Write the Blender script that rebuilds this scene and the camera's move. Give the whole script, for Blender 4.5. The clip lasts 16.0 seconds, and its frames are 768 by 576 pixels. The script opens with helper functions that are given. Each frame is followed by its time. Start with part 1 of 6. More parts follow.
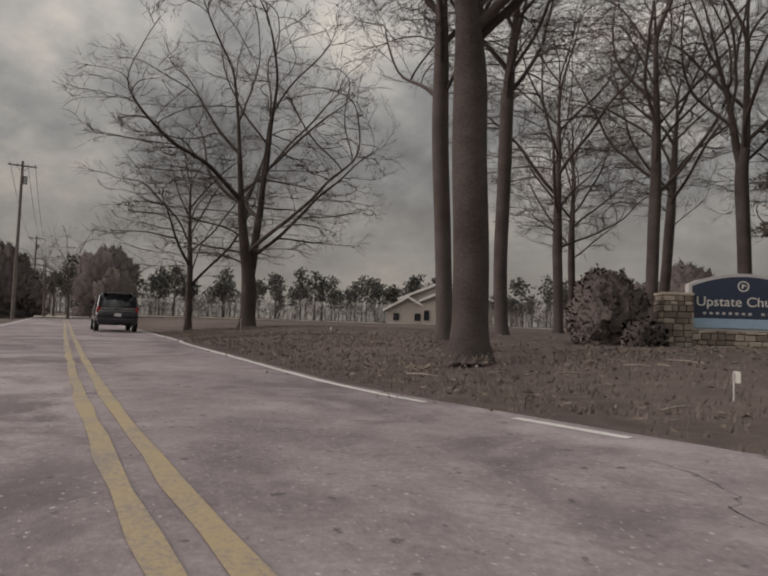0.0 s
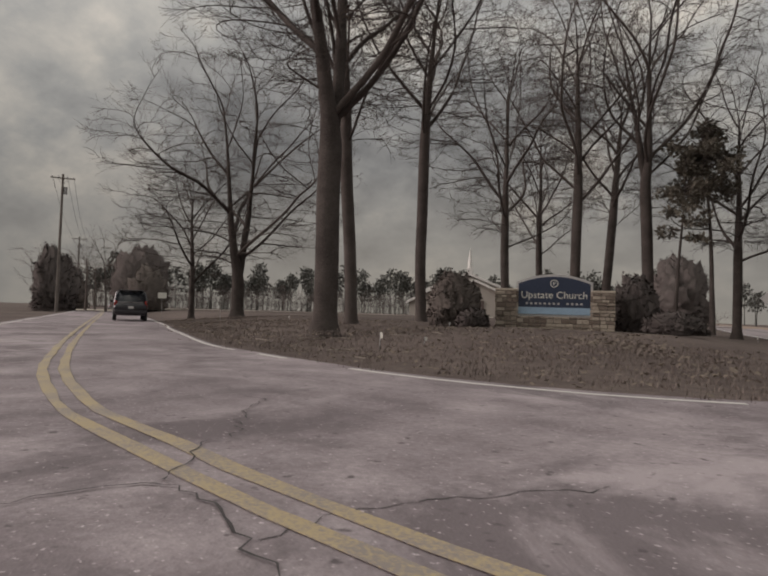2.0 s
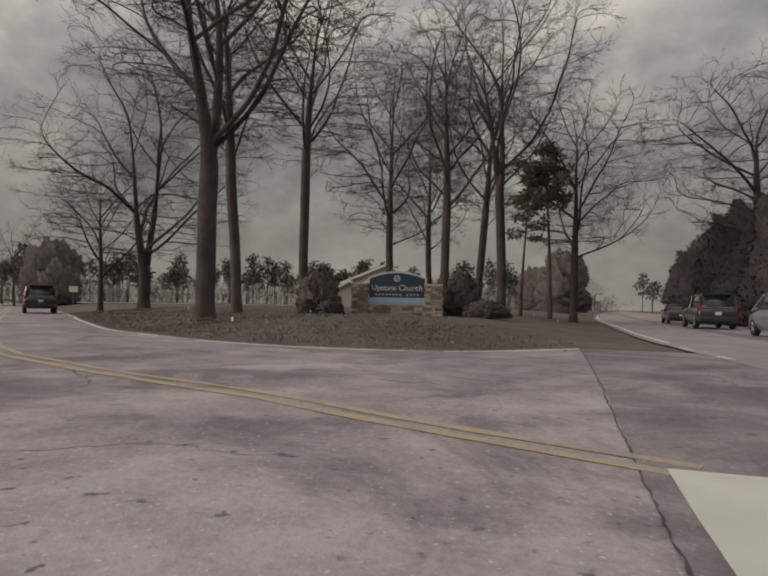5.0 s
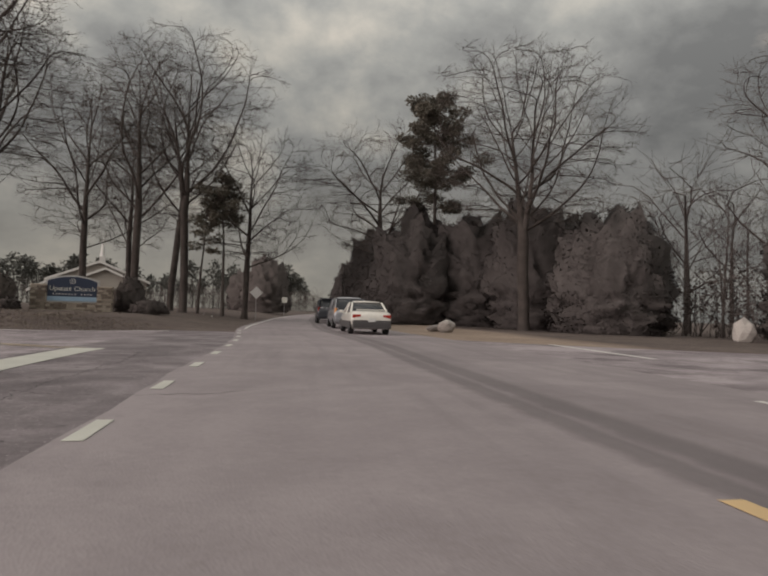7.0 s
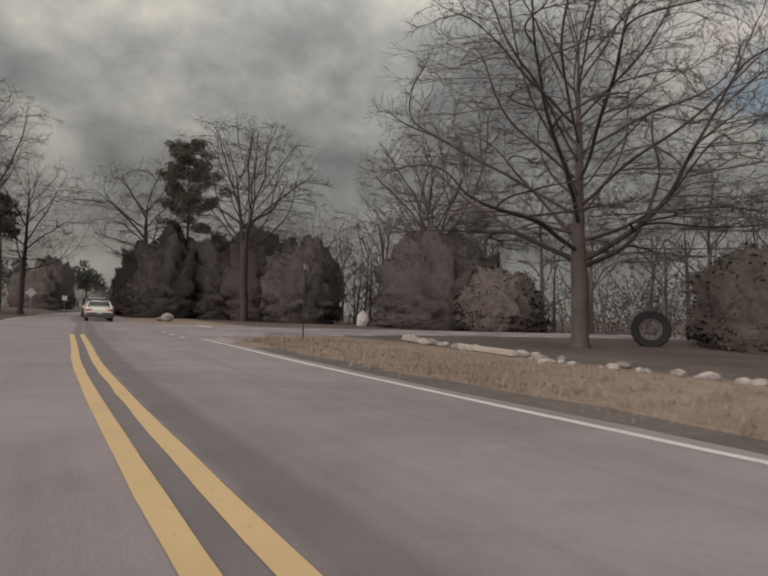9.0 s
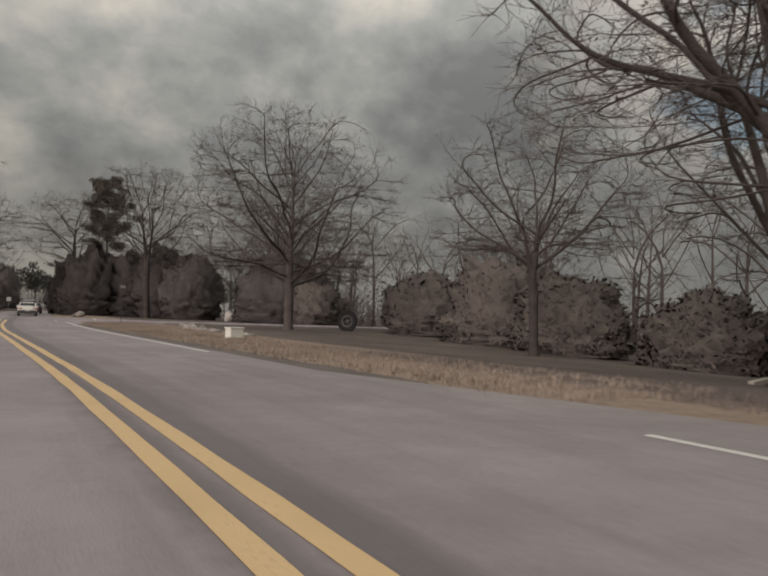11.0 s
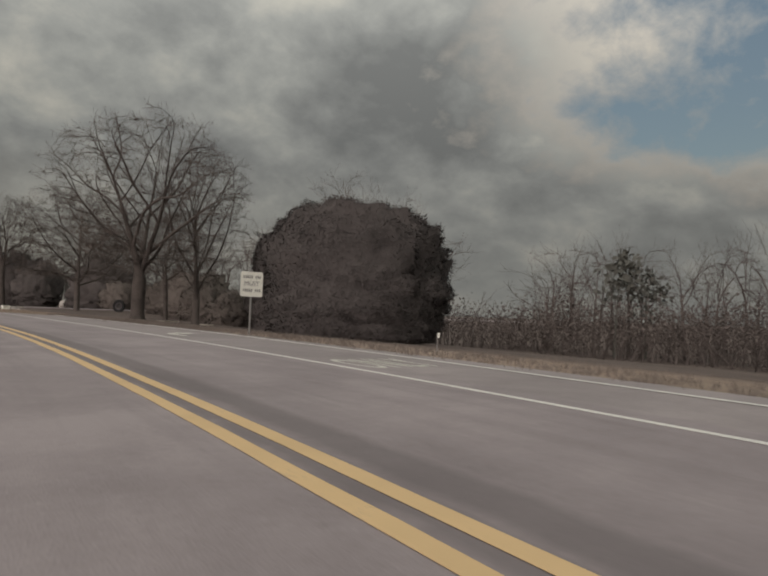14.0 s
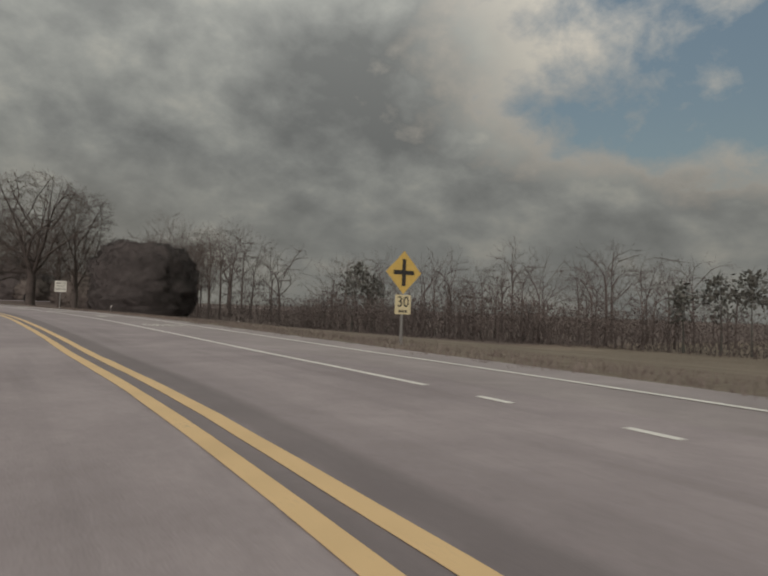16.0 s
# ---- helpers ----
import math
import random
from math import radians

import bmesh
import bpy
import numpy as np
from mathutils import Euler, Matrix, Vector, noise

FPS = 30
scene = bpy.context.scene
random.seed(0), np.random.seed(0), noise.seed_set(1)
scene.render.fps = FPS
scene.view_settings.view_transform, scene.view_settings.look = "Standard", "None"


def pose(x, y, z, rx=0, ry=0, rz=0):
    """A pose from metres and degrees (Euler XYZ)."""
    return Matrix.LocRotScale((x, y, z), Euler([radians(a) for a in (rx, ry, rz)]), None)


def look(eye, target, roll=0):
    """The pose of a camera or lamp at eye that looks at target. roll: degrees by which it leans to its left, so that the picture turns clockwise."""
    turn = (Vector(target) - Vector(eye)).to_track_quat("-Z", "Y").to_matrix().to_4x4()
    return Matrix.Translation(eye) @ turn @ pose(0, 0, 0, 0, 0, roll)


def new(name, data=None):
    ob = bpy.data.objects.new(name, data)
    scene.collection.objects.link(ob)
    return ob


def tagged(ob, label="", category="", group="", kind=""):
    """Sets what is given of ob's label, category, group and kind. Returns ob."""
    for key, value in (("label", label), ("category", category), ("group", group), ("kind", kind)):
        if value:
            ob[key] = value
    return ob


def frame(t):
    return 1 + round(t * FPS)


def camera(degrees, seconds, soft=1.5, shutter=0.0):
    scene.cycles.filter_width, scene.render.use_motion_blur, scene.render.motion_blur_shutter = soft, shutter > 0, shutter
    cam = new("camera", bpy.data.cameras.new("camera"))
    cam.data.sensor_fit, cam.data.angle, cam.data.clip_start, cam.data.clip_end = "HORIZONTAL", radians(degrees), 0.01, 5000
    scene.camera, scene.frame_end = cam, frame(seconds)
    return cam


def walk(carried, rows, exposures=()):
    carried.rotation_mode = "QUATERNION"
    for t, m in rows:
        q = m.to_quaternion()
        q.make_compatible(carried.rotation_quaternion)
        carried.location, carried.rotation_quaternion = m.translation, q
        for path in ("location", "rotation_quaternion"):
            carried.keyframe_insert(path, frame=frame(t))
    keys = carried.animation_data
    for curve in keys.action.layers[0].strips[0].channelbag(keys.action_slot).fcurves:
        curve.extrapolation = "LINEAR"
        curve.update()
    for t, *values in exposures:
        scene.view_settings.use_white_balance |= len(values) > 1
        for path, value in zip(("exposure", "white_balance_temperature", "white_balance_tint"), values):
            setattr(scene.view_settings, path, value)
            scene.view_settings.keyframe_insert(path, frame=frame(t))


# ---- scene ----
import collections

# ---- camera and walk ----
cam = camera(65.5, 16.0, soft=2.1, shutter=0.1)
PATH = [
    (0.0, -0.000, 0.000, 22.98, 3.25, -1.90),
    (0.5, 1.965, -1.248, 24.16, 2.88, -1.74),
    (1.0, 3.776, -2.275, 25.10, 2.68, -1.64),
    (1.5, 5.472, -3.152, 25.94, 2.52, -1.58),
    (2.0, 6.964, -3.970, 26.66, 2.42, -1.66),
    (2.5, 8.125, -4.665, 27.01, 2.50, -1.75),
    (3.0, 8.921, -5.160, 26.92, 2.25, -2.03),
    (3.2, 9.214, -5.359, 26.79, 2.14, -2.03),
    (5.3, 12.077, -8.522, 17.05, 1.83, -1.74),
    (5.5, 12.500, -9.054, 14.89, 2.06, -2.37),
    (6.0, 13.932, -10.805, 8.50, 2.34, -2.46),
    (6.5, 15.624, -13.409, 1.60, 2.31, -2.36),
    (7.0, 17.374, -17.240, -5.32, 2.39, -1.72),
    (7.5, 18.771, -21.845, -11.98, 2.14, -2.07),
    (8.0, 19.846, -26.707, -17.33, 2.27, -1.57),
    (8.5, 20.694, -31.700, -20.64, 2.22, -1.13),
    (9.0, 21.584, -37.405, -22.44, 2.65, -1.58),
    (9.2, 21.925, -39.814, -23.14, 2.80, -1.70),
    (11.3, 25.770, -67.620, -26.55, 2.90, -1.93),
    (11.5, 26.067, -70.553, -27.07, 2.86, -1.96),
    (12.0, 26.790, -78.057, -28.42, 2.66, -2.05),
    (12.5, 27.344, -85.643, -29.62, 2.30, -2.01),
    (13.0, 27.740, -93.356, -30.79, 2.38, -2.11),
    (13.5, 27.988, -101.283, -32.18, 2.44, -2.05),
    (14.0, 28.079, -109.555, -34.25, 2.43, -2.02),
    (14.5, 27.867, -118.095, -35.90, 2.28, -2.02),
    (15.0, 27.383, -126.859, -37.36, 2.10, -2.08),
    (15.5, 26.672, -135.814, -38.66, 2.04, -2.10),
    (16.0, 25.750, -144.937, -39.35, 2.04, -2.12),
]
walk(cam, [(t, pose(x, y, 0.95, 90 + pitch, roll, yaw)) for t, x, y, yaw, pitch, roll in PATH],
     [(0.0, 0.05, 6500, 24), (7.0, 0.0, 6500, 21), (11.5, 0.03, 6500, 20), (16.0, -0.08, 6500, 17)])

# ---- sky, sun, exposure ----
scene.view_settings.exposure = 0.0
world = bpy.data.worlds.new("overcast_sky")
scene.world = world
world.use_nodes = True
wt = world.node_tree
wt.nodes.clear()


def node(tree, kind, **inputs):
    n = tree.nodes.new(kind)
    for key, value in inputs.items():
        n.inputs[key.replace("_", " ")].default_value = value
    return n


def math_node(tree, op, a, b=None, clamp=False):
    n = tree.nodes.new("ShaderNodeMath")
    n.operation = op
    n.use_clamp = clamp
    for i, v in enumerate((a, b)):
        if v is None:
            continue
        if isinstance(v, (int, float)):
            n.inputs[i].default_value = v
        else:
            tree.links.new(v, n.inputs[i])
    return n.outputs[0]


def ramp(tree, fac, stops):
    n = tree.nodes.new("ShaderNodeValToRGB")
    els = n.color_ramp.elements
    while len(els) < len(stops):
        els.new(0.5)
    for e, (p, c) in zip(els, stops):
        e.position = p
        e.color = (*c, 1) if len(c) == 3 else c
    tree.links.new(fac, n.inputs["Fac"])
    return n.outputs["Color"]


def mixed(tree, fac, a, b, mode="MIX"):
    n = tree.nodes.new("ShaderNodeMix")
    n.data_type = "RGBA"
    n.blend_type = mode
    for i, v in ((0, fac), (6, a), (7, b)):
        if isinstance(v, (int, float)):
            n.inputs[i].default_value = v
        elif isinstance(v, tuple):
            n.inputs[i].default_value = (*v, 1)
        else:
            tree.links.new(v, n.inputs[i])
    return n.outputs[2]


def build_world():
    t = wt
    coord = t.nodes.new("ShaderNodeTexCoord").outputs["Generated"]
    sep = t.nodes.new("ShaderNodeSeparateXYZ")
    t.links.new(coord, sep.inputs[0])
    up = math_node(t, "MAXIMUM", sep.outputs["Z"], 0.0)
    lift = math_node(t, "ADD", up, 0.55)
    flat = t.nodes.new("ShaderNodeCombineXYZ")
    t.links.new(math_node(t, "DIVIDE", sep.outputs["X"], lift), flat.inputs[0])
    t.links.new(math_node(t, "DIVIDE", sep.outputs["Y"], lift), flat.inputs[1])
    big = node(t, "ShaderNodeTexNoise", Scale=1.5, Detail=6.0, Roughness=0.52, Distortion=0.3)
    small = node(t, "ShaderNodeTexNoise", Scale=4.2, Detail=6.0, Roughness=0.47, Distortion=0.25)
    t.links.new(flat.outputs[0], big.inputs["Vector"])
    t.links.new(flat.outputs[0], small.inputs["Vector"])
    puff = node(t, "ShaderNodeTexNoise", Scale=10.0, Detail=7.0, Roughness=0.6, Distortion=0.15)
    t.links.new(flat.outputs[0], puff.inputs["Vector"])
    cloud = math_node(t, "ADD", math_node(t, "MULTIPLY", big.outputs[0], 0.42), math_node(t, "MULTIPLY", small.outputs[0], 0.38))
    cloud = math_node(t, "ADD", cloud, math_node(t, "MULTIPLY", puff.outputs[0], 0.2))
    # clouds from dark undersides to thin bright parts
    colour = ramp(t, cloud, [(0.40, (0.133, 0.143, 0.132)), (0.462, (0.190, 0.203, 0.184)), (0.507, (0.243, 0.258, 0.229)),
                             (0.555, (0.32, 0.328, 0.278)), (0.62, (0.45, 0.438, 0.355))])
    # an even grey bank low over the horizon
    low = math_node(t, "MULTIPLY", math_node(t, "SUBTRACT", 1.0, math_node(t, "MULTIPLY", up, 4.2), True), 0.75)
    north = math_node(t, "ADD", math_node(t, "MULTIPLY", sep.outputs["Y"], 0.93), math_node(t, "MULTIPLY", sep.outputs["X"], -0.36))
    north = math_node(t, "MULTIPLY", math_node(t, "SUBTRACT", north, 0.55), 2.4, True)
    bank = mixed(t, north, (0.228, 0.240, 0.212), (0.35, 0.345, 0.275))
    colour = mixed(t, low, colour, bank)
    # the cloud cover opens towards the east
    sky = t.nodes.new("ShaderNodeTexSky")
    sky.sky_type = "NISHITA"
    sky.sun_disc = False
    sky.sun_elevation = radians(17)
    sky.sun_rotation = radians(240)
    blue = mixed(t, 1.0, sky.outputs[0], (0.063, 0.058, 0.0455), "MULTIPLY")
    east = math_node(t, "ADD", math_node(t, "MULTIPLY", sep.outputs["X"], 0.905), math_node(t, "MULTIPLY", sep.outputs["Y"], 0.21))
    east = math_node(t, "ADD", east, math_node(t, "MULTIPLY", sep.outputs["Z"], 0.37))
    clear = math_node(t, "MULTIPLY", math_node(t, "SUBTRACT", east, 0.895), 2.2)
    high = math_node(t, "MULTIPLY", math_node(t, "SUBTRACT", up, 0.12, True), 7.0, True)
    clear = math_node(t, "ADD", math_node(t, "MAXIMUM", clear, -0.35), math_node(t, "MULTIPLY", math_node(t, "SUBTRACT", 1.0, high), -0.4))
    tuft = math_node(t, "ADD", math_node(t, "MULTIPLY", small.outputs[0], 0.55), math_node(t, "MULTIPLY", puff.outputs[0], 0.45))
    open_sky = math_node(t, "SUBTRACT", math_node(t, "ADD", clear, 0.5), tuft)
    # thin sunlit rims where the cloud breaks up
    rim = math_node(t, "MULTIPLY", math_node(t, "ADD", open_sky, 0.10), 7.0, True)
    colour = mixed(t, math_node(t, "MULTIPLY", rim, 0.5), colour, (0.43, 0.405, 0.33))
    gap = math_node(t, "MULTIPLY", math_node(t, "SUBTRACT", open_sky, 0.01), 5.5, True)
    colour = mixed(t, gap, colour, blue)
    # overcast skies grow brighter towards the zenith, and duller at the horizon
    rise = math_node(t, "ADD", 0.76, math_node(t, "MULTIPLY", up, 0.55))
    rise = math_node(t, "ADD", rise, math_node(t, "MULTIPLY", math_node(t, "POWER", up, 2.0), 2.7))
    colour = mixed(t, 1.0, colour, rise, "MULTIPLY")
    out = node(t, "ShaderNodeBackground", Strength=1.0)
    t.links.new(colour, out.inputs["Color"])
    end = t.nodes.new("ShaderNodeOutputWorld")
    t.links.new(out.outputs[0], end.inputs["Surface"])


build_world()
sun = new("sun", bpy.data.lights.new("sun", "SUN"))
sun.data.energy = 2.0
sun.data.angle = radians(40)
sun.data.color = (1.0, 0.93, 0.84)
sun.matrix_world = look((0, 0, 60), (-60 * math.sin(radians(240)), -60 * math.cos(radians(240)), 60 - 18.5))

# ---- materials ----


def material(name):
    m = bpy.data.materials.new(name)
    m.use_nodes = True
    t = m.node_tree
    return m, t, t.nodes["Principled BSDF"]


def surface(name, low, high, rough=0.8, large=0.6, fine=14.0, bump=0.2, bump_scale=None, metal=0.0, speck=None, spread=0.5, per_object=0.0, spec=0.5):
    """A surface whose colour wanders between two tones at a large and a fine scale, with relief."""
    m, t, b = material(name)
    pos = t.nodes.new("ShaderNodeNewGeometry").outputs["Position"]
    n1 = node(t, "ShaderNodeTexNoise", Scale=large, Detail=4.0, Roughness=0.6)
    n2 = node(t, "ShaderNodeTexNoise", Scale=fine, Detail=5.0, Roughness=0.65)
    t.links.new(pos, n1.inputs["Vector"])
    t.links.new(pos, n2.inputs["Vector"])
    f = math_node(t, "ADD", math_node(t, "MULTIPLY", n1.outputs[0], spread), math_node(t, "MULTIPLY", n2.outputs[0], 1 - spread))
    if per_object:
        info = t.nodes.new("ShaderNodeObjectInfo")
        f = math_node(t, "ADD", f, math_node(t, "MULTIPLY", math_node(t, "SUBTRACT", info.outputs["Random"], 0.5), per_object))
    colour = ramp(t, f, [(0.34, low), (0.66, high)])
    if speck:
        n3 = node(t, "ShaderNodeTexNoise", Scale=speck[1], Detail=2.0)
        t.links.new(pos, n3.inputs["Vector"])
        k = math_node(t, "MULTIPLY", math_node(t, "SUBTRACT", n3.outputs[0], speck[2]), 12.0, True)
        colour = mixed(t, k, colour, speck[0])
    t.links.new(colour, b.inputs["Base Color"])
    b.inputs["Roughness"].default_value = rough
    b.inputs["Metallic"].default_value = metal
    b.inputs["Specular IOR Level"].default_value = spec
    if bump:
        bp = node(t, "ShaderNodeBump", Strength=bump, Distance=0.02)
        n4 = node(t, "ShaderNodeTexNoise", Scale=bump_scale or fine * 2, Detail=4.0)
        t.links.new(pos, n4.inputs["Vector"])
        t.links.new(n4.outputs[0], bp.inputs["Height"])
        t.links.new(bp.outputs[0], b.inputs["Normal"])
    return m


def asphalt(name, low, high, tyre=0.0, patch=0.12, wear=0.3):
    """Worn asphalt: stone grains, patches, and tyre-darkened strips along the lane where the mesh carries metres across in its UV map."""
    m, t, b = material(name)
    pos = t.nodes.new("ShaderNodeNewGeometry").outputs["Position"]
    wide = node(t, "ShaderNodeTexNoise", Scale=patch, Detail=5.0, Roughness=0.62, Distortion=0.8)
    mid = node(t, "ShaderNodeTexNoise", Scale=1.7, Detail=4.0, Roughness=0.6)
    grain = node(t, "ShaderNodeTexNoise", Scale=17.0, Detail=5.0, Roughness=0.75)
    stones = node(t, "ShaderNodeTexVoronoi", Scale=60.0)
    for n in (wide, mid, grain, stones):
        t.links.new(pos, n.inputs["Vector"])
    f = math_node(t, "ADD", math_node(t, "MULTIPLY", wide.outputs[0], 0.50), math_node(t, "MULTIPLY", mid.outputs[0], 0.24))
    f = math_node(t, "ADD", f, math_node(t, "MULTIPLY", grain.outputs[0], 0.26))
    colour = ramp(t, f, [(0.40, low), (0.5, tuple((a + c) / 2 for a, c in zip(low, high))), (0.58, high)])
    # worn patches with broken edges, and pale stones here and there
    worn = node(t, "ShaderNodeTexNoise", Scale=0.42, Detail=9.0, Roughness=0.68, Distortion=0.5)
    t.links.new(pos, worn.inputs["Vector"])
    k = math_node(t, "MULTIPLY", math_node(t, "SUBTRACT", worn.outputs[0], 0.5), 9.0, True)
    colour = mixed(t, math_node(t, "MULTIPLY", k, wear), colour, tuple(c * 0.8 for c in low))
    fleck = node(t, "ShaderNodeTexNoise", Scale=26.0, Detail=2.0, Roughness=0.5)
    t.links.new(pos, fleck.inputs["Vector"])
    k = math_node(t, "MULTIPLY", math_node(t, "SUBTRACT", fleck.outputs[0], 0.65), 14.0, True)
    colour = mixed(t, math_node(t, "MULTIPLY", k, min(1.0, wear * 1.6)), colour, tuple(c * 1.35 for c in high))
    pit = node(t, "ShaderNodeTexNoise", Scale=7.0, Detail=3.0, Roughness=0.55)
    t.links.new(pos, pit.inputs["Vector"])
    k = math_node(t, "MULTIPLY", math_node(t, "SUBTRACT", pit.outputs[0], 0.64), 14.0, True)
    colour = mixed(t, math_node(t, "MULTIPLY", k, min(1.0, wear * 1.1)), colour, tuple(c * 0.6 for c in low))
    dots = math_node(t, "MULTIPLY", math_node(t, "SUBTRACT", 0.16, stones.outputs["Distance"]), 5.0, True)
    colour = mixed(t, math_node(t, "MULTIPLY", dots, 0.35), colour, tuple(min(1, c * 1.55) for c in high))
    if tyre:
        uv = t.nodes.new("ShaderNodeUVMap").outputs[0]
        sep = t.nodes.new("ShaderNodeSeparateXYZ")
        t.links.new(uv, sep.inputs[0])
        wob = math_node(t, "MULTIPLY", math_node(t, "SUBTRACT", mid.outputs[0], 0.5), 0.22)
        u = math_node(t, "ADD", sep.outputs["X"], wob)
        # faint streaks along the lane
        scaled = t.nodes.new("ShaderNodeVectorMath")
        scaled.operation = "MULTIPLY"
        t.links.new(uv, scaled.inputs[0])
        scaled.inputs[1].default_value = (2.2, 0.12, 1.0)
        streak = node(t, "ShaderNodeTexNoise", Scale=1.0, Detail=4.0, Roughness=0.6)
        t.links.new(scaled.outputs[0], streak.inputs["Vector"])
        k = math_node(t, "MULTIPLY", math_node(t, "SUBTRACT", streak.outputs[0], 0.5), 1.6, True)
        colour = mixed(t, k, colour, tuple(c * 0.62 for c in low))
        dark = 0
        for at, half, deep in ((-0.42, 0.34, 1.0), (0.0, 0.25, 0.9), (-0.85, 0.4, 0.3), (2.7, 0.5, 0.1), (-2.9, 0.5, 0.1)):
            d = math_node(t, "ABSOLUTE", math_node(t, "SUBTRACT", u, at))
            s = math_node(t, "MULTIPLY", math_node(t, "MULTIPLY", math_node(t, "SUBTRACT", 1.0, math_node(t, "DIVIDE", d, half)), 1.6, True), deep)
            dark = s if dark == 0 else math_node(t, "MAXIMUM", dark, s)
        colour = mixed(t, math_node(t, "MULTIPLY", dark, tyre), colour, tuple(c * 0.45 for c in low))
    t.links.new(colour, b.inputs["Base Color"])
    b.inputs["Roughness"].default_value = 0.78
    b.inputs["Specular IOR Level"].default_value = 0.35
    bp = node(t, "ShaderNodeBump", Strength=0.35, Distance=0.006)
    t.links.new(stones.outputs["Distance"], bp.inputs["Height"])
    t.links.new(bp.outputs[0], b.inputs["Normal"])
    return m


def road_paint(name, tone, under, wear):
    """Traffic paint worn through to the asphalt in specks and scuffs."""
    m, t, b = material(name)
    pos = t.nodes.new("ShaderNodeNewGeometry").outputs["Position"]
    n1 = node(t, "ShaderNodeTexNoise", Scale=1.3, Detail=3.0)
    n2 = node(t, "ShaderNodeTexNoise", Scale=38.0, Detail=4.0, Roughness=0.7)
    t.links.new(pos, n1.inputs["Vector"])
    t.links.new(pos, n2.inputs["Vector"])
    f = math_node(t, "ADD", math_node(t, "MULTIPLY", n1.outputs[0], 0.45), math_node(t, "MULTIPLY", n2.outputs[0], 0.55))
    k = math_node(t, "MULTIPLY", math_node(t, "SUBTRACT", f, 1 - wear), 9.0, True)
    shade = ramp(t, n1.outputs[0], [(0.3, tuple(c * 0.86 for c in tone)), (0.7, tone)])
    t.links.new(mixed(t, k, shade, under), b.inputs["Base Color"])
    b.inputs["Roughness"].default_value = 0.62
    return m


def plain(name, tone, rough=0.5, metal=0.0, coat=0.0):
    m, t, b = material(name)
    pos = t.nodes.new("ShaderNodeNewGeometry").outputs["Position"]
    n = node(t, "ShaderNodeTexNoise", Scale=9.0, Detail=5.0)
    t.links.new(pos, n.inputs["Vector"])
    t.links.new(ramp(t, n.outputs[0], [(0.3, tuple(c * 0.88 for c in tone)), (0.7, tone)]), b.inputs["Base Color"])
    b.inputs["Roughness"].default_value = rough
    b.inputs["Metallic"].default_value = metal
    b.inputs["Coat Weight"].default_value = coat
    return m


ASPHALT_SIDE = asphalt("asphalt_side", (0.158, 0.130, 0.137), (0.375, 0.325, 0.333), 0.0, 0.22, 0.85)
ASPHALT_JOINT = asphalt("asphalt_joint", (0.118, 0.098, 0.103), (0.275, 0.239, 0.245), 0.0, 0.45, 0.75)
ASPHALT_MAIN = asphalt("asphalt_main", (0.233, 0.200, 0.205), (0.312, 0.271, 0.275), 0.6, 0.35, 0.16)
ASPHALT_LANE = asphalt("asphalt_lane", (0.23, 0.201, 0.20), (0.305, 0.268, 0.266), 0.0, 0.35, 0.2)
YELLOW = road_paint("yellow_paint", (0.66, 0.46, 0.235), (0.28, 0.22, 0.17), 0.42)
YELLOW_WORN = road_paint("worn_yellow_paint", (0.43, 0.34, 0.20), (0.25, 0.215, 0.19), 0.54)
WHITE = road_paint("white_paint", (0.66, 0.64, 0.60), (0.26, 0.245, 0.24), 0.42)
WHITE_FRESH = road_paint("fresh_white_paint", (0.54, 0.53, 0.47), (0.36, 0.35, 0.325), 0.30)
TAR = surface("tar_crack", (0.035, 0.03, 0.03), (0.075, 0.068, 0.066), 0.85, 2.0, 30, 0)
GROUND = None
BARK = surface("bark", (0.052, 0.043, 0.039), (0.118, 0.100, 0.090), 0.95, 1.2, 22, 0.8, 30, per_object=0.25, spec=0.15)
TWIG = surface("twig_bark", (0.060, 0.049, 0.044), (0.125, 0.102, 0.090), 0.95, 0.5, 6, 0, per_object=0.25, spec=0.15)
WITHERED = surface("withered_leaf", (0.05, 0.037, 0.03), (0.11, 0.083, 0.064), 0.9, 0.5, 5, 0, spec=0.1)
TWIG_FAR = surface("far_twigs", (0.088, 0.073, 0.068), (0.145, 0.122, 0.111), 0.95, 0.05, 0.8, 0, spec=0.1)
LEAF_DARK = surface("dark_evergreen_leaf", (0.092, 0.078, 0.073), (0.135, 0.116, 0.108), 0.9, 0.4, 2, 0, per_object=0.15, spec=0.1)
LEAF_DEEP = surface("deep_evergreen_leaf", (0.074, 0.064, 0.061), (0.112, 0.098, 0.093), 0.9, 0.4, 2, 0, per_object=0.2, spec=0.1)
LEAF_HOLLY = surface("holly_leaf", (0.062, 0.054, 0.052), (0.098, 0.086, 0.082), 0.8, 0.4, 2, 0, spec=0.15)
LEAF_BROWN = surface("brown_evergreen_leaf", (0.11, 0.093, 0.083), (0.17, 0.146, 0.13), 0.9, 0.4, 2, 0, per_object=0.15, spec=0.1)
NEEDLE = surface("pine_needles", (0.095, 0.085, 0.07), (0.185, 0.165, 0.132), 0.9, 0.5, 4, 0, per_object=0.3, spec=0.15)
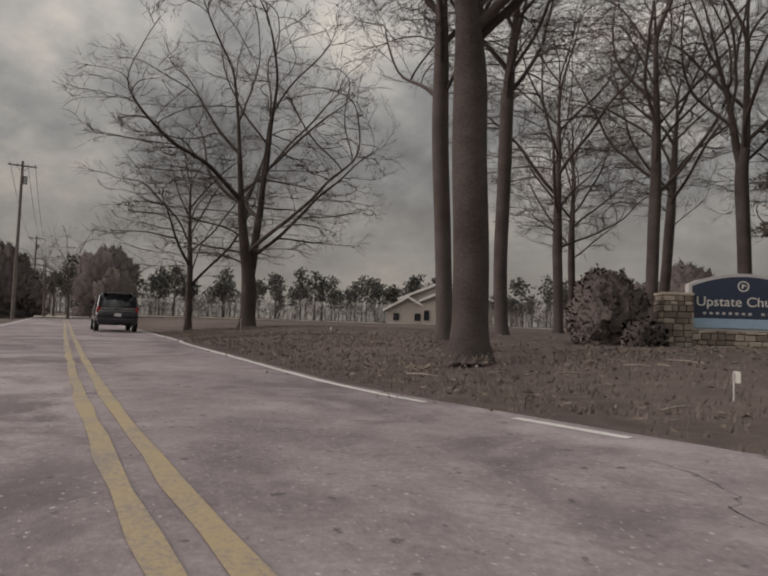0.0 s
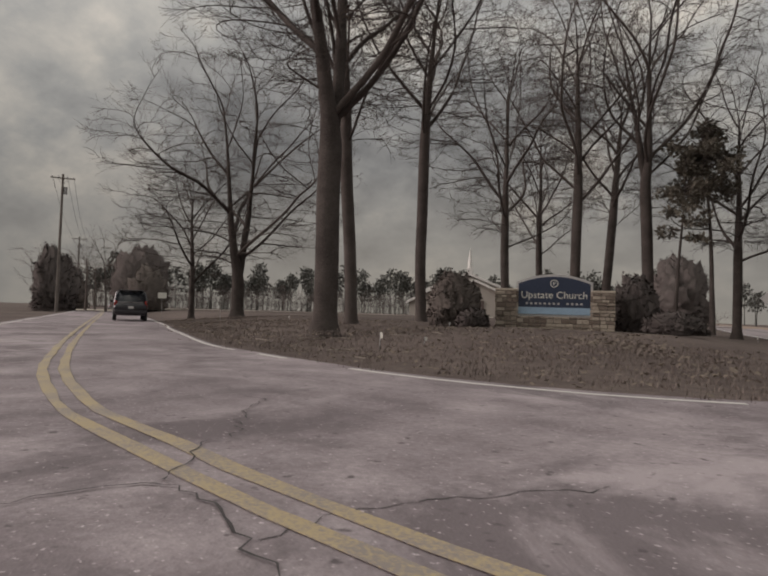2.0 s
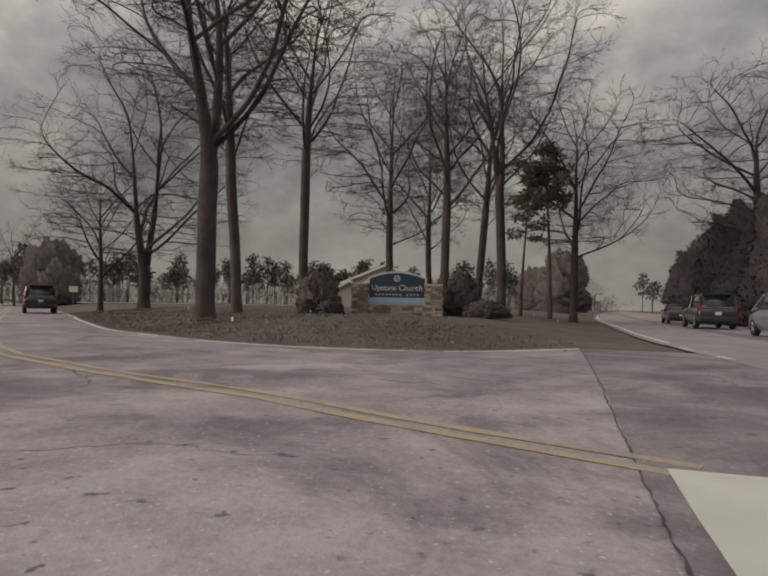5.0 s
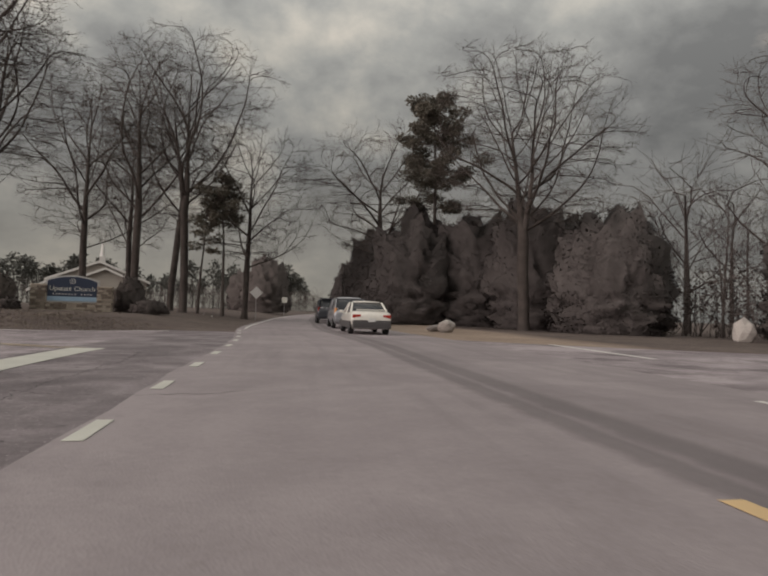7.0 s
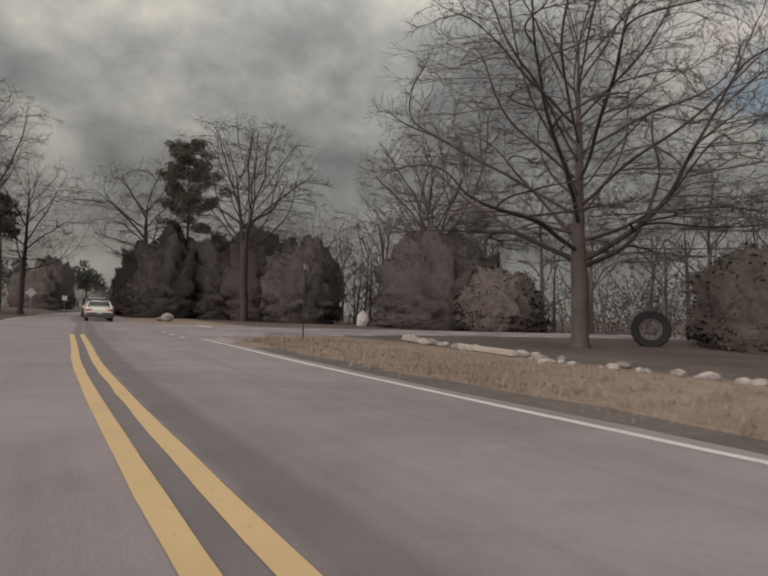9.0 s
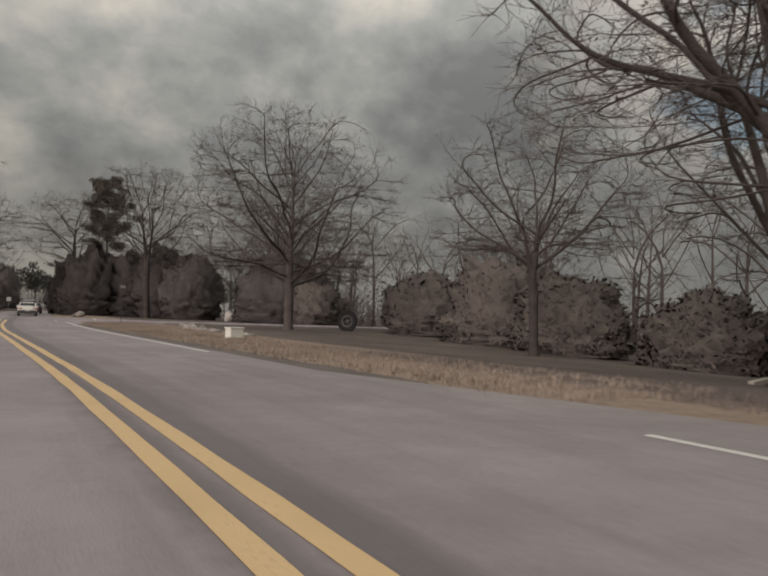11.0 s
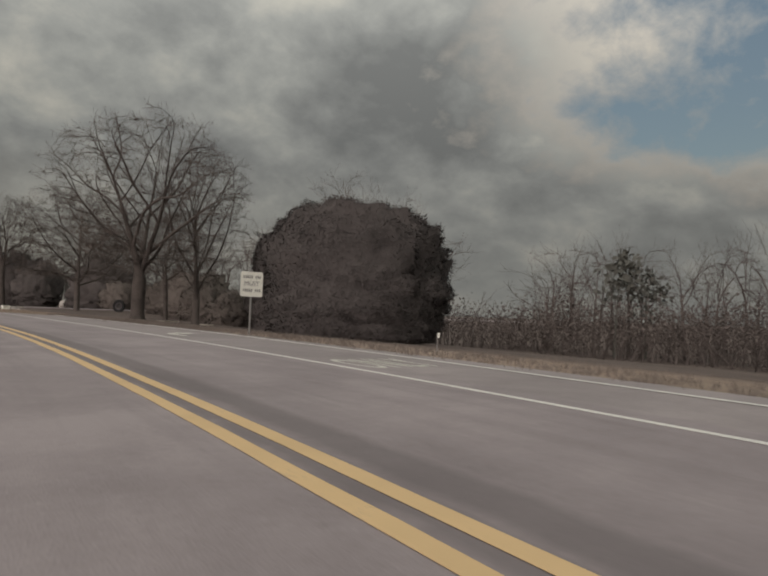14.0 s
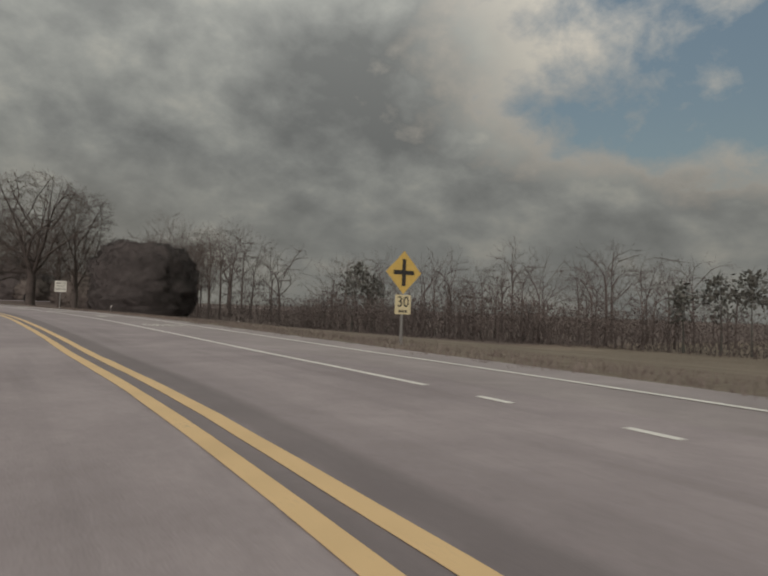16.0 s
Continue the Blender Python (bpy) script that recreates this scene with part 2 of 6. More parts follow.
NEEDLE_FAR = surface("far_pine_needles", (0.055, 0.055, 0.048), (0.105, 0.104, 0.088), 0.85, 0.05, 0.7, 0)
STONE = surface("field_stone", (0.19, 0.15, 0.12), (0.43, 0.37, 0.30), 0.88, 2.5, 12, 0.6, 26, per_object=0.7)
MORTAR = surface("mortar", (0.2, 0.175, 0.15), (0.3, 0.27, 0.23), 0.95, 2, 20, 0.3)
ROCK = surface("pale_rock", (0.22, 0.195, 0.18), (0.43, 0.395, 0.36), 0.9, 1.5, 9, 0.7, 16, per_object=0.4)
STEEL = plain("galvanised_steel", (0.38, 0.37, 0.36), 0.45, 0.7)
WOOD_POLE = surface("weathered_pole", (0.10, 0.085, 0.075), (0.2, 0.175, 0.155), 0.9, 1, 16, 0.4)
BLACK = plain("black_plastic", (0.02, 0.02, 0.022), 0.55)
RUBBER = plain("tyre_rubber", (0.022, 0.021, 0.021), 0.9)
ALLOY = plain("alloy_rim", (0.34, 0.34, 0.35), 0.35, 0.8)
GLASS = plain("tinted_glass", (0.02, 0.022, 0.025), 0.06)
LAMP_RED = plain("tail_lamp", (0.36, 0.03, 0.02), 0.2)
LAMP_AMBER = plain("amber_lamp", (0.75, 0.33, 0.12), 0.25)
CHROME = plain("chrome", (0.6, 0.6, 0.6), 0.15, 1.0)
PLATE = plain("plate", (0.65, 0.65, 0.62), 0.5)
SIGN_WHITE = plain("sign_white", (0.74, 0.73, 0.66), 0.45)
SIGN_YELLOW = plain("sign_yellow", (0.62, 0.43, 0.12), 0.45)
SIGN_BLACK = plain("sign_black", (0.03, 0.028, 0.028), 0.5)
SIGN_NAVY = plain("sign_navy", (0.035, 0.048, 0.085), 0.4)
SIGN_BLUE = plain("sign_pale_blue", (0.33, 0.47, 0.60), 0.45)
SIGN_FRAME = plain("sign_frame", (0.52, 0.51, 0.49), 0.45)

# ---- mesh helpers ----


def mesh_from(name, verts, faces, mats, smooth=False, index=None):
    me = bpy.data.meshes.new(name)
    me.from_pydata([tuple(v) for v in verts], [], [tuple(f) for f in faces])
    for m in mats if isinstance(mats, (list, tuple)) else [mats]:
        me.materials.append(m)
    if index is not None:
        me.polygons.foreach_set("material_index", index)
    if smooth:
        me.polygons.foreach_set("use_smooth", [True] * len(me.polygons))
    me.update()
    return me


def mesh_arrays(name, verts, tris, mat):
    """A mesh of triangles out of two arrays, for the large ones."""
    me = bpy.data.meshes.new(name)
    verts, tris = np.asarray(verts, np.float32), np.asarray(tris, np.int32)
    me.vertices.add(len(verts))
    me.vertices.foreach_set("co", verts.ravel())
    me.loops.add(tris.size)
    me.loops.foreach_set("vertex_index", tris.ravel())
    me.polygons.add(len(tris))
    me.polygons.foreach_set("loop_start", np.arange(0, tris.size, 3, dtype=np.int32))
    me.materials.append(mat)
    me.update(calc_edges=True)
    return me


def part(name, bm, mat, parent, label=""):
    """Links a bmesh, or a finished mesh, as one object under a thing or a part."""
    if isinstance(bm, bmesh.types.BMesh):
        me = bpy.data.meshes.new(name)
        bm.to_mesh(me)
        bm.free()
        me.materials.append(mat)
    else:
        me = bm
    ob = new(name, me)
    ob.parent = parent
    if label:
        tagged(ob, label)
    return ob


def thing(name, m, label, category, group="", kind=""):
    ob = new(name)
    ob.empty_display_size = 0.2
    ob.matrix_world = m
    return tagged(ob, label, category, group, kind)


def box(sx, sy, sz, at=(0, 0, 0), bevel=0.0, turn=None, bm=None):
    b = bm or bmesh.new()
    made = bmesh.ops.create_cube(b, size=1)["verts"]
    m = Matrix.Translation(at) @ (turn or Matrix()) @ Matrix.Diagonal((sx, sy, sz, 1))
    bmesh.ops.transform(b, matrix=m, verts=made)
    if bevel:
        edges = list({e for v in made for e in v.link_edges})
        bmesh.ops.bevel(b, geom=edges, offset=bevel, segments=2, affect="EDGES", profile=0.6)
    return b


def rod(p, q, r0, r1=None, sides=10, bm=None):
    b = bm or bmesh.new()
    p, q = Vector(p), Vector(q)
    r1 = r0 if r1 is None else r1
    turn = (q - p).to_track_quat("Z", "Y").to_matrix().to_4x4()
    bmesh.ops.create_cone(b, cap_ends=True, segments=sides, radius1=r0, radius2=r1, depth=(q - p).length,
                          matrix=Matrix.Translation((p + q) / 2) @ turn)
    return b


def plate(outline, depth, bm=None, y=0.0):
    """A plate with this outline in x and z, whose front lies at y."""
    b = bm or bmesh.new()
    front = [b.verts.new((x, y, z)) for x, z in outline]
    back = [b.verts.new((x, y + depth, z)) for x, z in outline]
    b.faces.new(front)
    b.faces.new(back[::-1])
    for i in range(len(front)):
        j = (i + 1) % len(front)
        b.faces.new((front[j], front[i], back[i], back[j]))
    bmesh.ops.recalc_face_normals(b, faces=b.faces)
    return b


def words(name, text, size, at, mat, parent, stretch=1.0, depth=0.004, turn=(90, 0, 0), align="CENTER"):
    cu = bpy.data.curves.new(name, "FONT")
    cu.body, cu.size, cu.align_x, cu.align_y, cu.extrude = text, size, align, "CENTER", depth
    cu.materials.append(mat)
    ob = new(name, cu)
    ob.parent = parent
    ob.matrix_local = pose(*at, *turn) @ Matrix.Diagonal((1, stretch, 1, 1))
    return ob


def spline(pts, step=1.0):
    """A smooth line through the given points, at even steps."""
    p = np.array(pts, float)
    p = np.vstack([2 * p[0] - p[1], p, 2 * p[-1] - p[-2]])
    out = []
    for i in range(1, len(p) - 2):
        a, b, c, d = p[i - 1], p[i], p[i + 1], p[i + 2]
        n = max(2, int(np.linalg.norm(c - b) / step))
        for s in np.arange(n) / n:
            out.append(0.5 * (2 * b + (c - a) * s + (2 * a - 5 * b + 4 * c - d) * s * s + (3 * b - a - 3 * c + d) * s ** 3))
    out.append(p[-2])
    return np.array(out)


def sides_of(line):
    """The unit normal to the right of a line, at each of its points."""
    d = np.gradient(line, axis=0)
    d /= np.linalg.norm(d, axis=1)[:, None]
    return np.stack([d[:, 1], -d[:, 0]], 1)


def strip(name, line, offsets, z, mat, kind="structure", label="", category="", wobble=0.0, seed=0):
    """A road surface along a line, with vertices at these distances to its right; metres in the UV map."""
    rng = np.random.default_rng(seed)
    n = sides_of(line)
    run = np.r_[0, np.cumsum(np.linalg.norm(np.diff(line, axis=0), axis=1))]
    verts, uv = [], []
    for i, (p, s) in enumerate(zip(line, n)):
        for k, o in enumerate(offsets):
            oo = o + (rng.normal(0, wobble) if k in (0, len(offsets) - 1) else 0)
            verts.append((*(p + s * oo), z))
            uv.append((o, run[i]))
    w = len(offsets)
    faces = [(i * w + k, i * w + k + 1, (i + 1) * w + k + 1, (i + 1) * w + k) for i in range(len(line) - 1) for k in range(w - 1)]
    me = mesh_from(name, verts, faces, mat)
    if me.polygons[0].normal.z < 0:
        me.flip_normals()
    layer = me.uv_layers.new(name="metres")
    for loop in me.loops:
        layer.data[loop.index].uv = uv[loop.vertex_index]
    ob = new(name, me)
    return tagged(ob, label, category, kind=kind)


def ribbon(line, offset, width, z, start=None, end=None, thick=0.003, ragged=0.004, seed=0):
    """A painted line with slightly ragged edges, a few millimetres thick; start and end in metres along the line."""
    rng = np.random.default_rng(seed)
    run = np.r_[0, np.cumsum(np.linalg.norm(np.diff(line, axis=0), axis=1))]
    a, b = start if start is not None else 0, end if end is not None else run[-1]
    ss = np.linspace(a, b, max(2, int((b - a) / 0.8) + 1))
    n = sides_of(line)
    verts = []
    for s in ss:
        p = np.array([np.interp(s, run, line[:, j]) for j in (0, 1)])
        d = np.array([np.interp(s, run, n[:, j]) for j in (0, 1)])
        for o in (-width / 2, width / 2):
            q = p + d * (offset + o + rng.normal(0, ragged))
            verts += [(q[0], q[1], z), (q[0], q[1], z + thick)]
    faces = []
    for i in range(len(ss) - 1):
        a0 = 4 * i
        faces += [(a0 + 1, a0 + 3, a0 + 7, a0 + 5), (a0, a0 + 1, a0 + 5, a0 + 4), (a0 + 3, a0 + 2, a0 + 6, a0 + 7)]
    e = 4 * (len(ss) - 1)
    faces += [(0, 2, 3, 1), (e, e + 1, e + 3, e + 2)]
    return verts, faces


def painted(name, line, offset, width, z, mat, parent, start=None, end=None, seed=0, ragged=0.004):
    verts, faces = ribbon(line, offset, width, z, start, end, seed=seed, ragged=ragged)
    b = bmesh.new()
    vs = [b.verts.new(v) for v in verts]
    for f in faces:
        b.faces.new([vs[i] for i in f])
    bmesh.ops.recalc_face_normals(b, faces=b.faces)
    return part(name, b, mat, parent)


# ---- plan of the roads ----
MAIN = spline([(20.0, 300.0), (16.5, 160.0), (15.2, 90.0), (15.4, 50.0), (16.2, 30.0), (17.0, 14.0), (18.5, 2.0), (19.1, -6.0), (19.65, -13.5),
               (20.4, -21.3), (20.95, -27.0), (22.0, -35.0), (23.75, -46.0), (25.15, -55.0), (26.3, -64.0), (27.55, -76.0), (28.5, -84.0), (29.2, -91.0),
               (29.72, -99.0), (29.9, -107.0), (29.75, -115.0), (29.1, -124.0), (28.3, -133.0), (27.4, -142.5), (24.6, -160.0), (20.4, -180.0), (13.0, -210.0), (-4.0, -270.0)])
MAIN_RUN = np.r_[0, np.cumsum(np.linalg.norm(np.diff(MAIN, axis=0), axis=1))]
SIDE = spline([(-190.0, 152.0), (-60.0, 48.5), (-20.0, 16.4), (-6.95, 6.0), (-3.6, 3.43), (-2.45, 2.55), (-1.5, 1.87), (-0.4, 1.15), (0.3, 0.69), (1.34, 0.08), (2.3, -0.44), (3.25, -0.78),
               (4.3, -1.19), (5.5, -1.6), (6.4, -1.88), (7.3, -2.14), (8.4, -2.45), (10.0, -3.15), (12.1, -3.86)], 0.5)
NORTH_EDGE = spline([(-190.0, 156.8), (-60.0, 53.2), (-20.0, 21.2), (-14.0, 16.1), (-8.0, 11.2), (-3.9, 7.95), (-1.2, 6.45), (1.9, 4.95), (3.6, 4.4), (5.4, 4.15),
                      (7.1, 4.3), (9.1, 5.1), (11.1, 7.4)], 0.5)
SOUTH_EDGE = spline([(-190.0, 147.0), (-60.0, 43.6), (-20.0, 11.6), (-8.0, 2.2), (-3.0, -2.2), (2.0, -6.4), (6.0, -9.2), (9.0, -12.2), (11.5, -16.2), (14.0, -22.0),
                      (16.0, -28.0), (17.3, -33.0)], 0.5)
SEAM = [(11.12, 7.3), (11.55, 1.0), (11.8, -4.2), (12.05, -8.4), (12.9, -14.0), (15.0, -23.0), (17.0, -32.0)]


MAIN_ORDER = np.argsort(MAIN[:, 1])
MAIN_Y, MAIN_S, MAIN_X = MAIN[MAIN_ORDER, 1], MAIN_RUN[MAIN_ORDER], MAIN[MAIN_ORDER, 0]


def along_main(y):
    """Metres along the main road at this y, and its x there."""
    return float(np.interp(y, MAIN_Y, MAIN_S)), float(np.interp(y, MAIN_Y, MAIN_X))


def lawn_rise(x, y):
    """How far inside the corner lawn a place lies, in metres from the nearest road edge; 0 elsewhere."""
    if x > 13 or x < -120 or y < 3 or y > 240:
        return 0.0
    if y < np.interp(x, NORTH_EDGE[:, 0], NORTH_EDGE[:, 1]) and x < 11:
        return 0.0
    d = np.min(np.hypot(NORTH_EDGE[::2, 0] - x, NORTH_EDGE[::2, 1] - y))
    return max(0.0, min(d, along_main(y)[1] - 4.2 - x))


def ground_height(x, y):
    """The land: a raised lawn on the corner, and ground that falls away gently to the east and south."""
    h = 0.08 * noise.noise((x * 0.09, y * 0.09, 1.0)) + 0.03 * noise.noise((x * 0.45, y * 0.45, 3.0))
    h += 0.62 * (1 - math.exp(-lawn_rise(x, y) / 4.5))
    if y > -230:
        e = x - along_main(max(-205, min(295, y)))[1] - 8.0
        if e > 0:
            south = min(1.0, max(0.0, (-y - 8) / 45))
            h -= min(2.4, e * (0.008 + 0.055 * south))
    return h


def build_ground():
    xs = np.r_[[-2600, -1200, -600, -320, -200, -140], np.arange(-100, 116, 1.5), [135, 170, 230, 330, 600, 1200, 2600]]
    ys = np.r_[[-2600, -1200, -600, -380, -290, -240], np.arange(-210, 116, 1.5), [135, 170, 230, 330, 600, 1200, 2600]]
    lines = [MAIN[::3], NORTH_EDGE[::3], SOUTH_EDGE[::3], SIDE[::3], EAST_LINE[::6]]
    pts = np.vstack(lines)
    reach = np.concatenate([np.full(len(l), r) for l, r in zip(lines, (4.7, 1.0, 1.2, 5.0, 5.0))])
    near = np.where((pts[:, 0] > -110) & (pts[:, 0] < 125) & (pts[:, 1] > -220) & (pts[:, 1] < 125))[0]
    pts, reach = pts[near], reach[near]
    pts, reach = np.vstack([pts, [(24.4, -14.0), (25.6, -11.5), (28.0, -10.5)]]), np.r_[reach, 1.6, 1.6, 1.0]
    turn = (MAIN[:, 1] < -60) & (MAIN[:, 1] > -215)
    extra = MAIN[turn][::3] + sides_of(MAIN)[turn][::3] * -3.9
    pts, reach = np.vstack([pts, extra]), np.r_[reach, np.full(len(extra), 3.6)]
    verts = []
    for y in ys:
        for x in xs:
            d = np.min(np.hypot(pts[:, 0] - x, pts[:, 1] - y) - reach) if -105 < x < 120 and -215 < y < 120 else 60
            k = min(1.0, max(0.0, d / 5.0))
            verts.append((x, y, -0.04 - 0.05 * max(0, min(1, d / 1.2)) * (1 - min(1, max(0, (d - 1.2) / 2.5))) + k * (ground_height(x, y) + 0.05)))
    w = len(xs)
    faces = [(j * w + i, j * w + i + 1, (j + 1) * w + i + 1, (j + 1) * w + i) for j in range(len(ys) - 1) for i in range(w - 1)]
    me = mesh_from("ground", verts, faces, GROUND, True)
    verge = me.attributes.new("verge", "FLOAT", "POINT")
    verge.data.foreach_set("value", [x - along_main(max(-265.0, min(295.0, y)))[1] for y in ys for x in xs])
    ob = new("ground", me)
    return tagged(ob, "winter grass verge, brown leaf litter and dull field", "ground", kind="structure")


def winter_ground():
    """Dormant grass: brown litter under the trees, straw-coloured turf beside the eastern verge, dull green-grey field to the south."""
    m, t, b = material("winter_ground")
    pos = t.nodes.new("ShaderNodeNewGeometry").outputs["Position"]
    n1 = node(t, "ShaderNodeTexNoise", Scale=0.16, Detail=5.0, Roughness=0.6)
    n2 = node(t, "ShaderNodeTexNoise", Scale=2.4, Detail=5.0, Roughness=0.68)
    n3 = node(t, "ShaderNodeTexNoise", Scale=30.0, Detail=3.0, Roughness=0.7)
    for n in (n1, n2, n3):
        t.links.new(pos, n.inputs["Vector"])
    f = math_node(t, "ADD", math_node(t, "MULTIPLY", n1.outputs[0], 0.4), math_node(t, "MULTIPLY", n2.outputs[0], 0.35))
    f = math_node(t, "ADD", f, math_node(t, "MULTIPLY", n3.outputs[0], 0.25))
    litter = ramp(t, f, [(0.36, (0.082, 0.065, 0.059)), (0.5, (0.126, 0.101, 0.091)), (0.66, (0.20, 0.163, 0.144))])
    straw = ramp(t, f, [(0.36, (0.195, 0.147, 0.115)), (0.5, (0.292, 0.226, 0.18)), (0.64, (0.38, 0.304, 0.247))])
    field = ramp(t, f, [(0.36, (0.12, 0.099, 0.078)), (0.5, (0.178, 0.15, 0.119)), (0.64, (0.235, 0.2, 0.16))])
    sep = t.nodes.new("ShaderNodeSeparateXYZ")
    t.links.new(pos, sep.inputs[0])
    wave = math_node(t, "MULTIPLY", math_node(t, "SUBTRACT", n1.outputs[0], 0.5), 14.0)
    verge = t.nodes.new("ShaderNodeAttribute")
    verge.attribute_name = "verge"
    verge = verge.outputs["Fac"]
    east = math_node(t, "MULTIPLY", math_node(t, "ADD", math_node(t, "ADD", verge, math_node(t, "MULTIPLY", wave, 0.3)), 1.0), 0.7, True)
    south = math_node(t, "MULTIPLY", math_node(t, "SUBTRACT", -103.0, math_node(t, "ADD", sep.outputs["Y"], wave)), 0.12, True)
    woods = math_node(t, "MULTIPLY", math_node(t, "SUBTRACT", math_node(t, "ADD", verge, math_node(t, "MULTIPLY", wave, 0.25)), 9.6), 0.5, True)
    shade = math_node(t, "MULTIPLY", math_node(t, "SUBTRACT", 1.0, math_node(t, "ABSOLUTE", math_node(t, "MULTIPLY", math_node(t, "ADD", sep.outputs["Y"], 65.0), 0.045))), 4.0, True)
    woods = math_node(t, "MAXIMUM", woods, math_node(t, "MULTIPLY", shade, math_node(t, "MULTIPLY", math_node(t, "SUBTRACT", verge, 7.0), 0.8, True)))
    woods = math_node(t, "MULTIPLY", woods, math_node(t, "SUBTRACT", 1.0, south))
    colour = mixed(t, east, litter, straw)
    colour = mixed(t, woods, colour, litter)
    colour = mixed(t, south, colour, field)
    t.links.new(colour, b.inputs["Base Color"])
    b.inputs["Roughness"].default_value = 1.0
    b.inputs["Specular IOR Level"].default_value = 0.1
    bp = node(t, "ShaderNodeBump", Strength=0.7, Distance=0.04)
    t.links.new(math_node(t, "ADD", n2.outputs[0], math_node(t, "MULTIPLY", n3.outputs[0], 0.6)), bp.inputs["Height"])
    t.links.new(bp.outputs[0], b.inputs["Normal"])
    return m


GROUND = winter_ground()
EAST_LINE = spline([(22.0, -4.0), (23.0, -4.0), (30.0, -4.0), (45.0, -5.0), (70.0, -5.0), (120.0, 2.0), (220.0, 20.0)], 0.5)
build_ground()


def build_roads():
    # side road between its two edges, up to the seam
    n = 260
    pick = lambda line: np.array([np.interp(np.linspace(0, 1, n), np.linspace(0, 1, len(line)), line[:, j]) for j in (0, 1)]).T
    keep_n = NORTH_EDGE[NORTH_EDGE[:, 0] < 11.2]
    a, c = pick(keep_n), pick(SOUTH_EDGE[SOUTH_EDGE[:, 1] > -31])
    verts, faces = [], []
    for p, q in zip(a, c):
        d = (p - q) / np.linalg.norm(p - q)
        p = p + d * 0.25
        for s in np.linspace(0, 1, 6):
            verts.append((*(p * (1 - s) + q * s), 0.0))
    for i in range(n - 1):
        for k in range(5):
            faces.append((i * 6 + k, i * 6 + k + 1, (i + 1) * 6 + k + 1, (i + 1) * 6 + k))
    me = mesh_from("side_road", verts, faces, ASPHALT_SIDE)
    if me.polygons[0].normal.z < 0:
        me.flip_normals()
    side = tagged(new("side_road", me), "patched pinkish-grey asphalt side road with cracks", "road", kind="structure")
    # apron between the seam and the main carriageway
    seam = spline(SEAM, 1.0)
    verts, faces = [], []
    for p in seam:
        x_main = along_main(p[1])[1] - 3.4
        for s in np.linspace(0, 1, 4):
            verts.append((p[0] * (1 - s) + max(x_main, p[0] + 0.02) * s, p[1], 0.004))
    for i in range(len(seam) - 1):
        for k in range(3):
            faces.append((i * 4 + k, (i + 1) * 4 + k, (i + 1) * 4 + k + 1, i * 4 + k + 1))
    apron = new("road_apron", mesh_from("road_apron", verts, faces, ASPHALT_JOINT))
    tagged(apron, "darker worn asphalt apron at the junction", "road", kind="structure")
    main = strip("main_road", MAIN, [-3.95, -2.7, -1.8, -0.6, 0.6, 1.4, 2.2, 3.2, 4.08], 0.008, ASPHALT_MAIN, label="smooth grey asphalt main road with dark tyre tracks",
                 category="road", wobble=0.02, seed=3)
    # the turn lane on the eastern side
    s0, s1 = along_main(-52)[0], along_main(-205)[0]
    pieces = (MAIN_RUN >= s0) & (MAIN_RUN <= s1)
    lane = MAIN[pieces]
    nn = sides_of(MAIN)[pieces]
    verts, faces = [], []
    for i, (p, d) in enumerate(zip(lane, nn)):
        grow = min(1.0, i / 14.0)
        for o, z in ((-3.5, 0.004), (-3.5 - 1.6 * grow, 0.004), (-3.52 - 3.42 * grow, 0.004), (-3.55 - 3.9 * grow, -0.12)):
            verts.append((*(p + d * o), z))
    for i in range(len(lane) - 1):
        for k in range(3):
            faces.append((i * 4 + k, i * 4 + k + 1, (i + 1) * 4 + k + 1, (i + 1) * 4 + k))
    me = mesh_from("turn_lane", verts, faces, ASPHALT_LANE)
    if me.polygons[0].normal.z < 0:
        me.flip_normals()
    tagged(new("turn_lane", me), "grey asphalt turn lane", "road", kind="structure")
    verts, faces = [], []
    for i, p in enumerate(EAST_LINE):
        flare = max(0.0, 1 - (p[0] - 22.5) / 14.0)
        north = p[1] + 4.0 + 5.0 * flare ** 2
        south = p[1] - 4.0 - float(np.interp(p[0], (23.6, 24.4, 25.2, 25.8, 26.6, 28.3, 33.0, 37.0), (10.6, 9.9, 8.3, 6.2, 4.7, 3.4, 1.0, 0.0))) + 0.12 * noise.noise((p[0] * 0.9, 5.0, 2.0))
        # the worn edges fall away to the ground
        verts += [(p[0], north + 0.6, -0.16), (p[0], north, 0.0), (p[0], p[1], 0.0), (p[0], south, 0.0), (p[0] + 0.25, south - 0.6, -0.16)]
        if i:
            b0 = 5 * i
            faces += [(b0 - 5 + k, b0 - 4 + k, b0 + 1 + k, b0 + k) for k in range(4)]
    me = mesh_from("east_street", verts, faces, ASPHALT_SIDE)
    if me.polygons[0].normal.z < 0:
        me.flip_normals()
    tagged(new("east_street", me), "pale worn asphalt street joining opposite", "road", kind="structure")
    return side, apron, main


SIDE_ROAD, APRON, MAIN_ROAD = build_roads()

# ---- trees ----


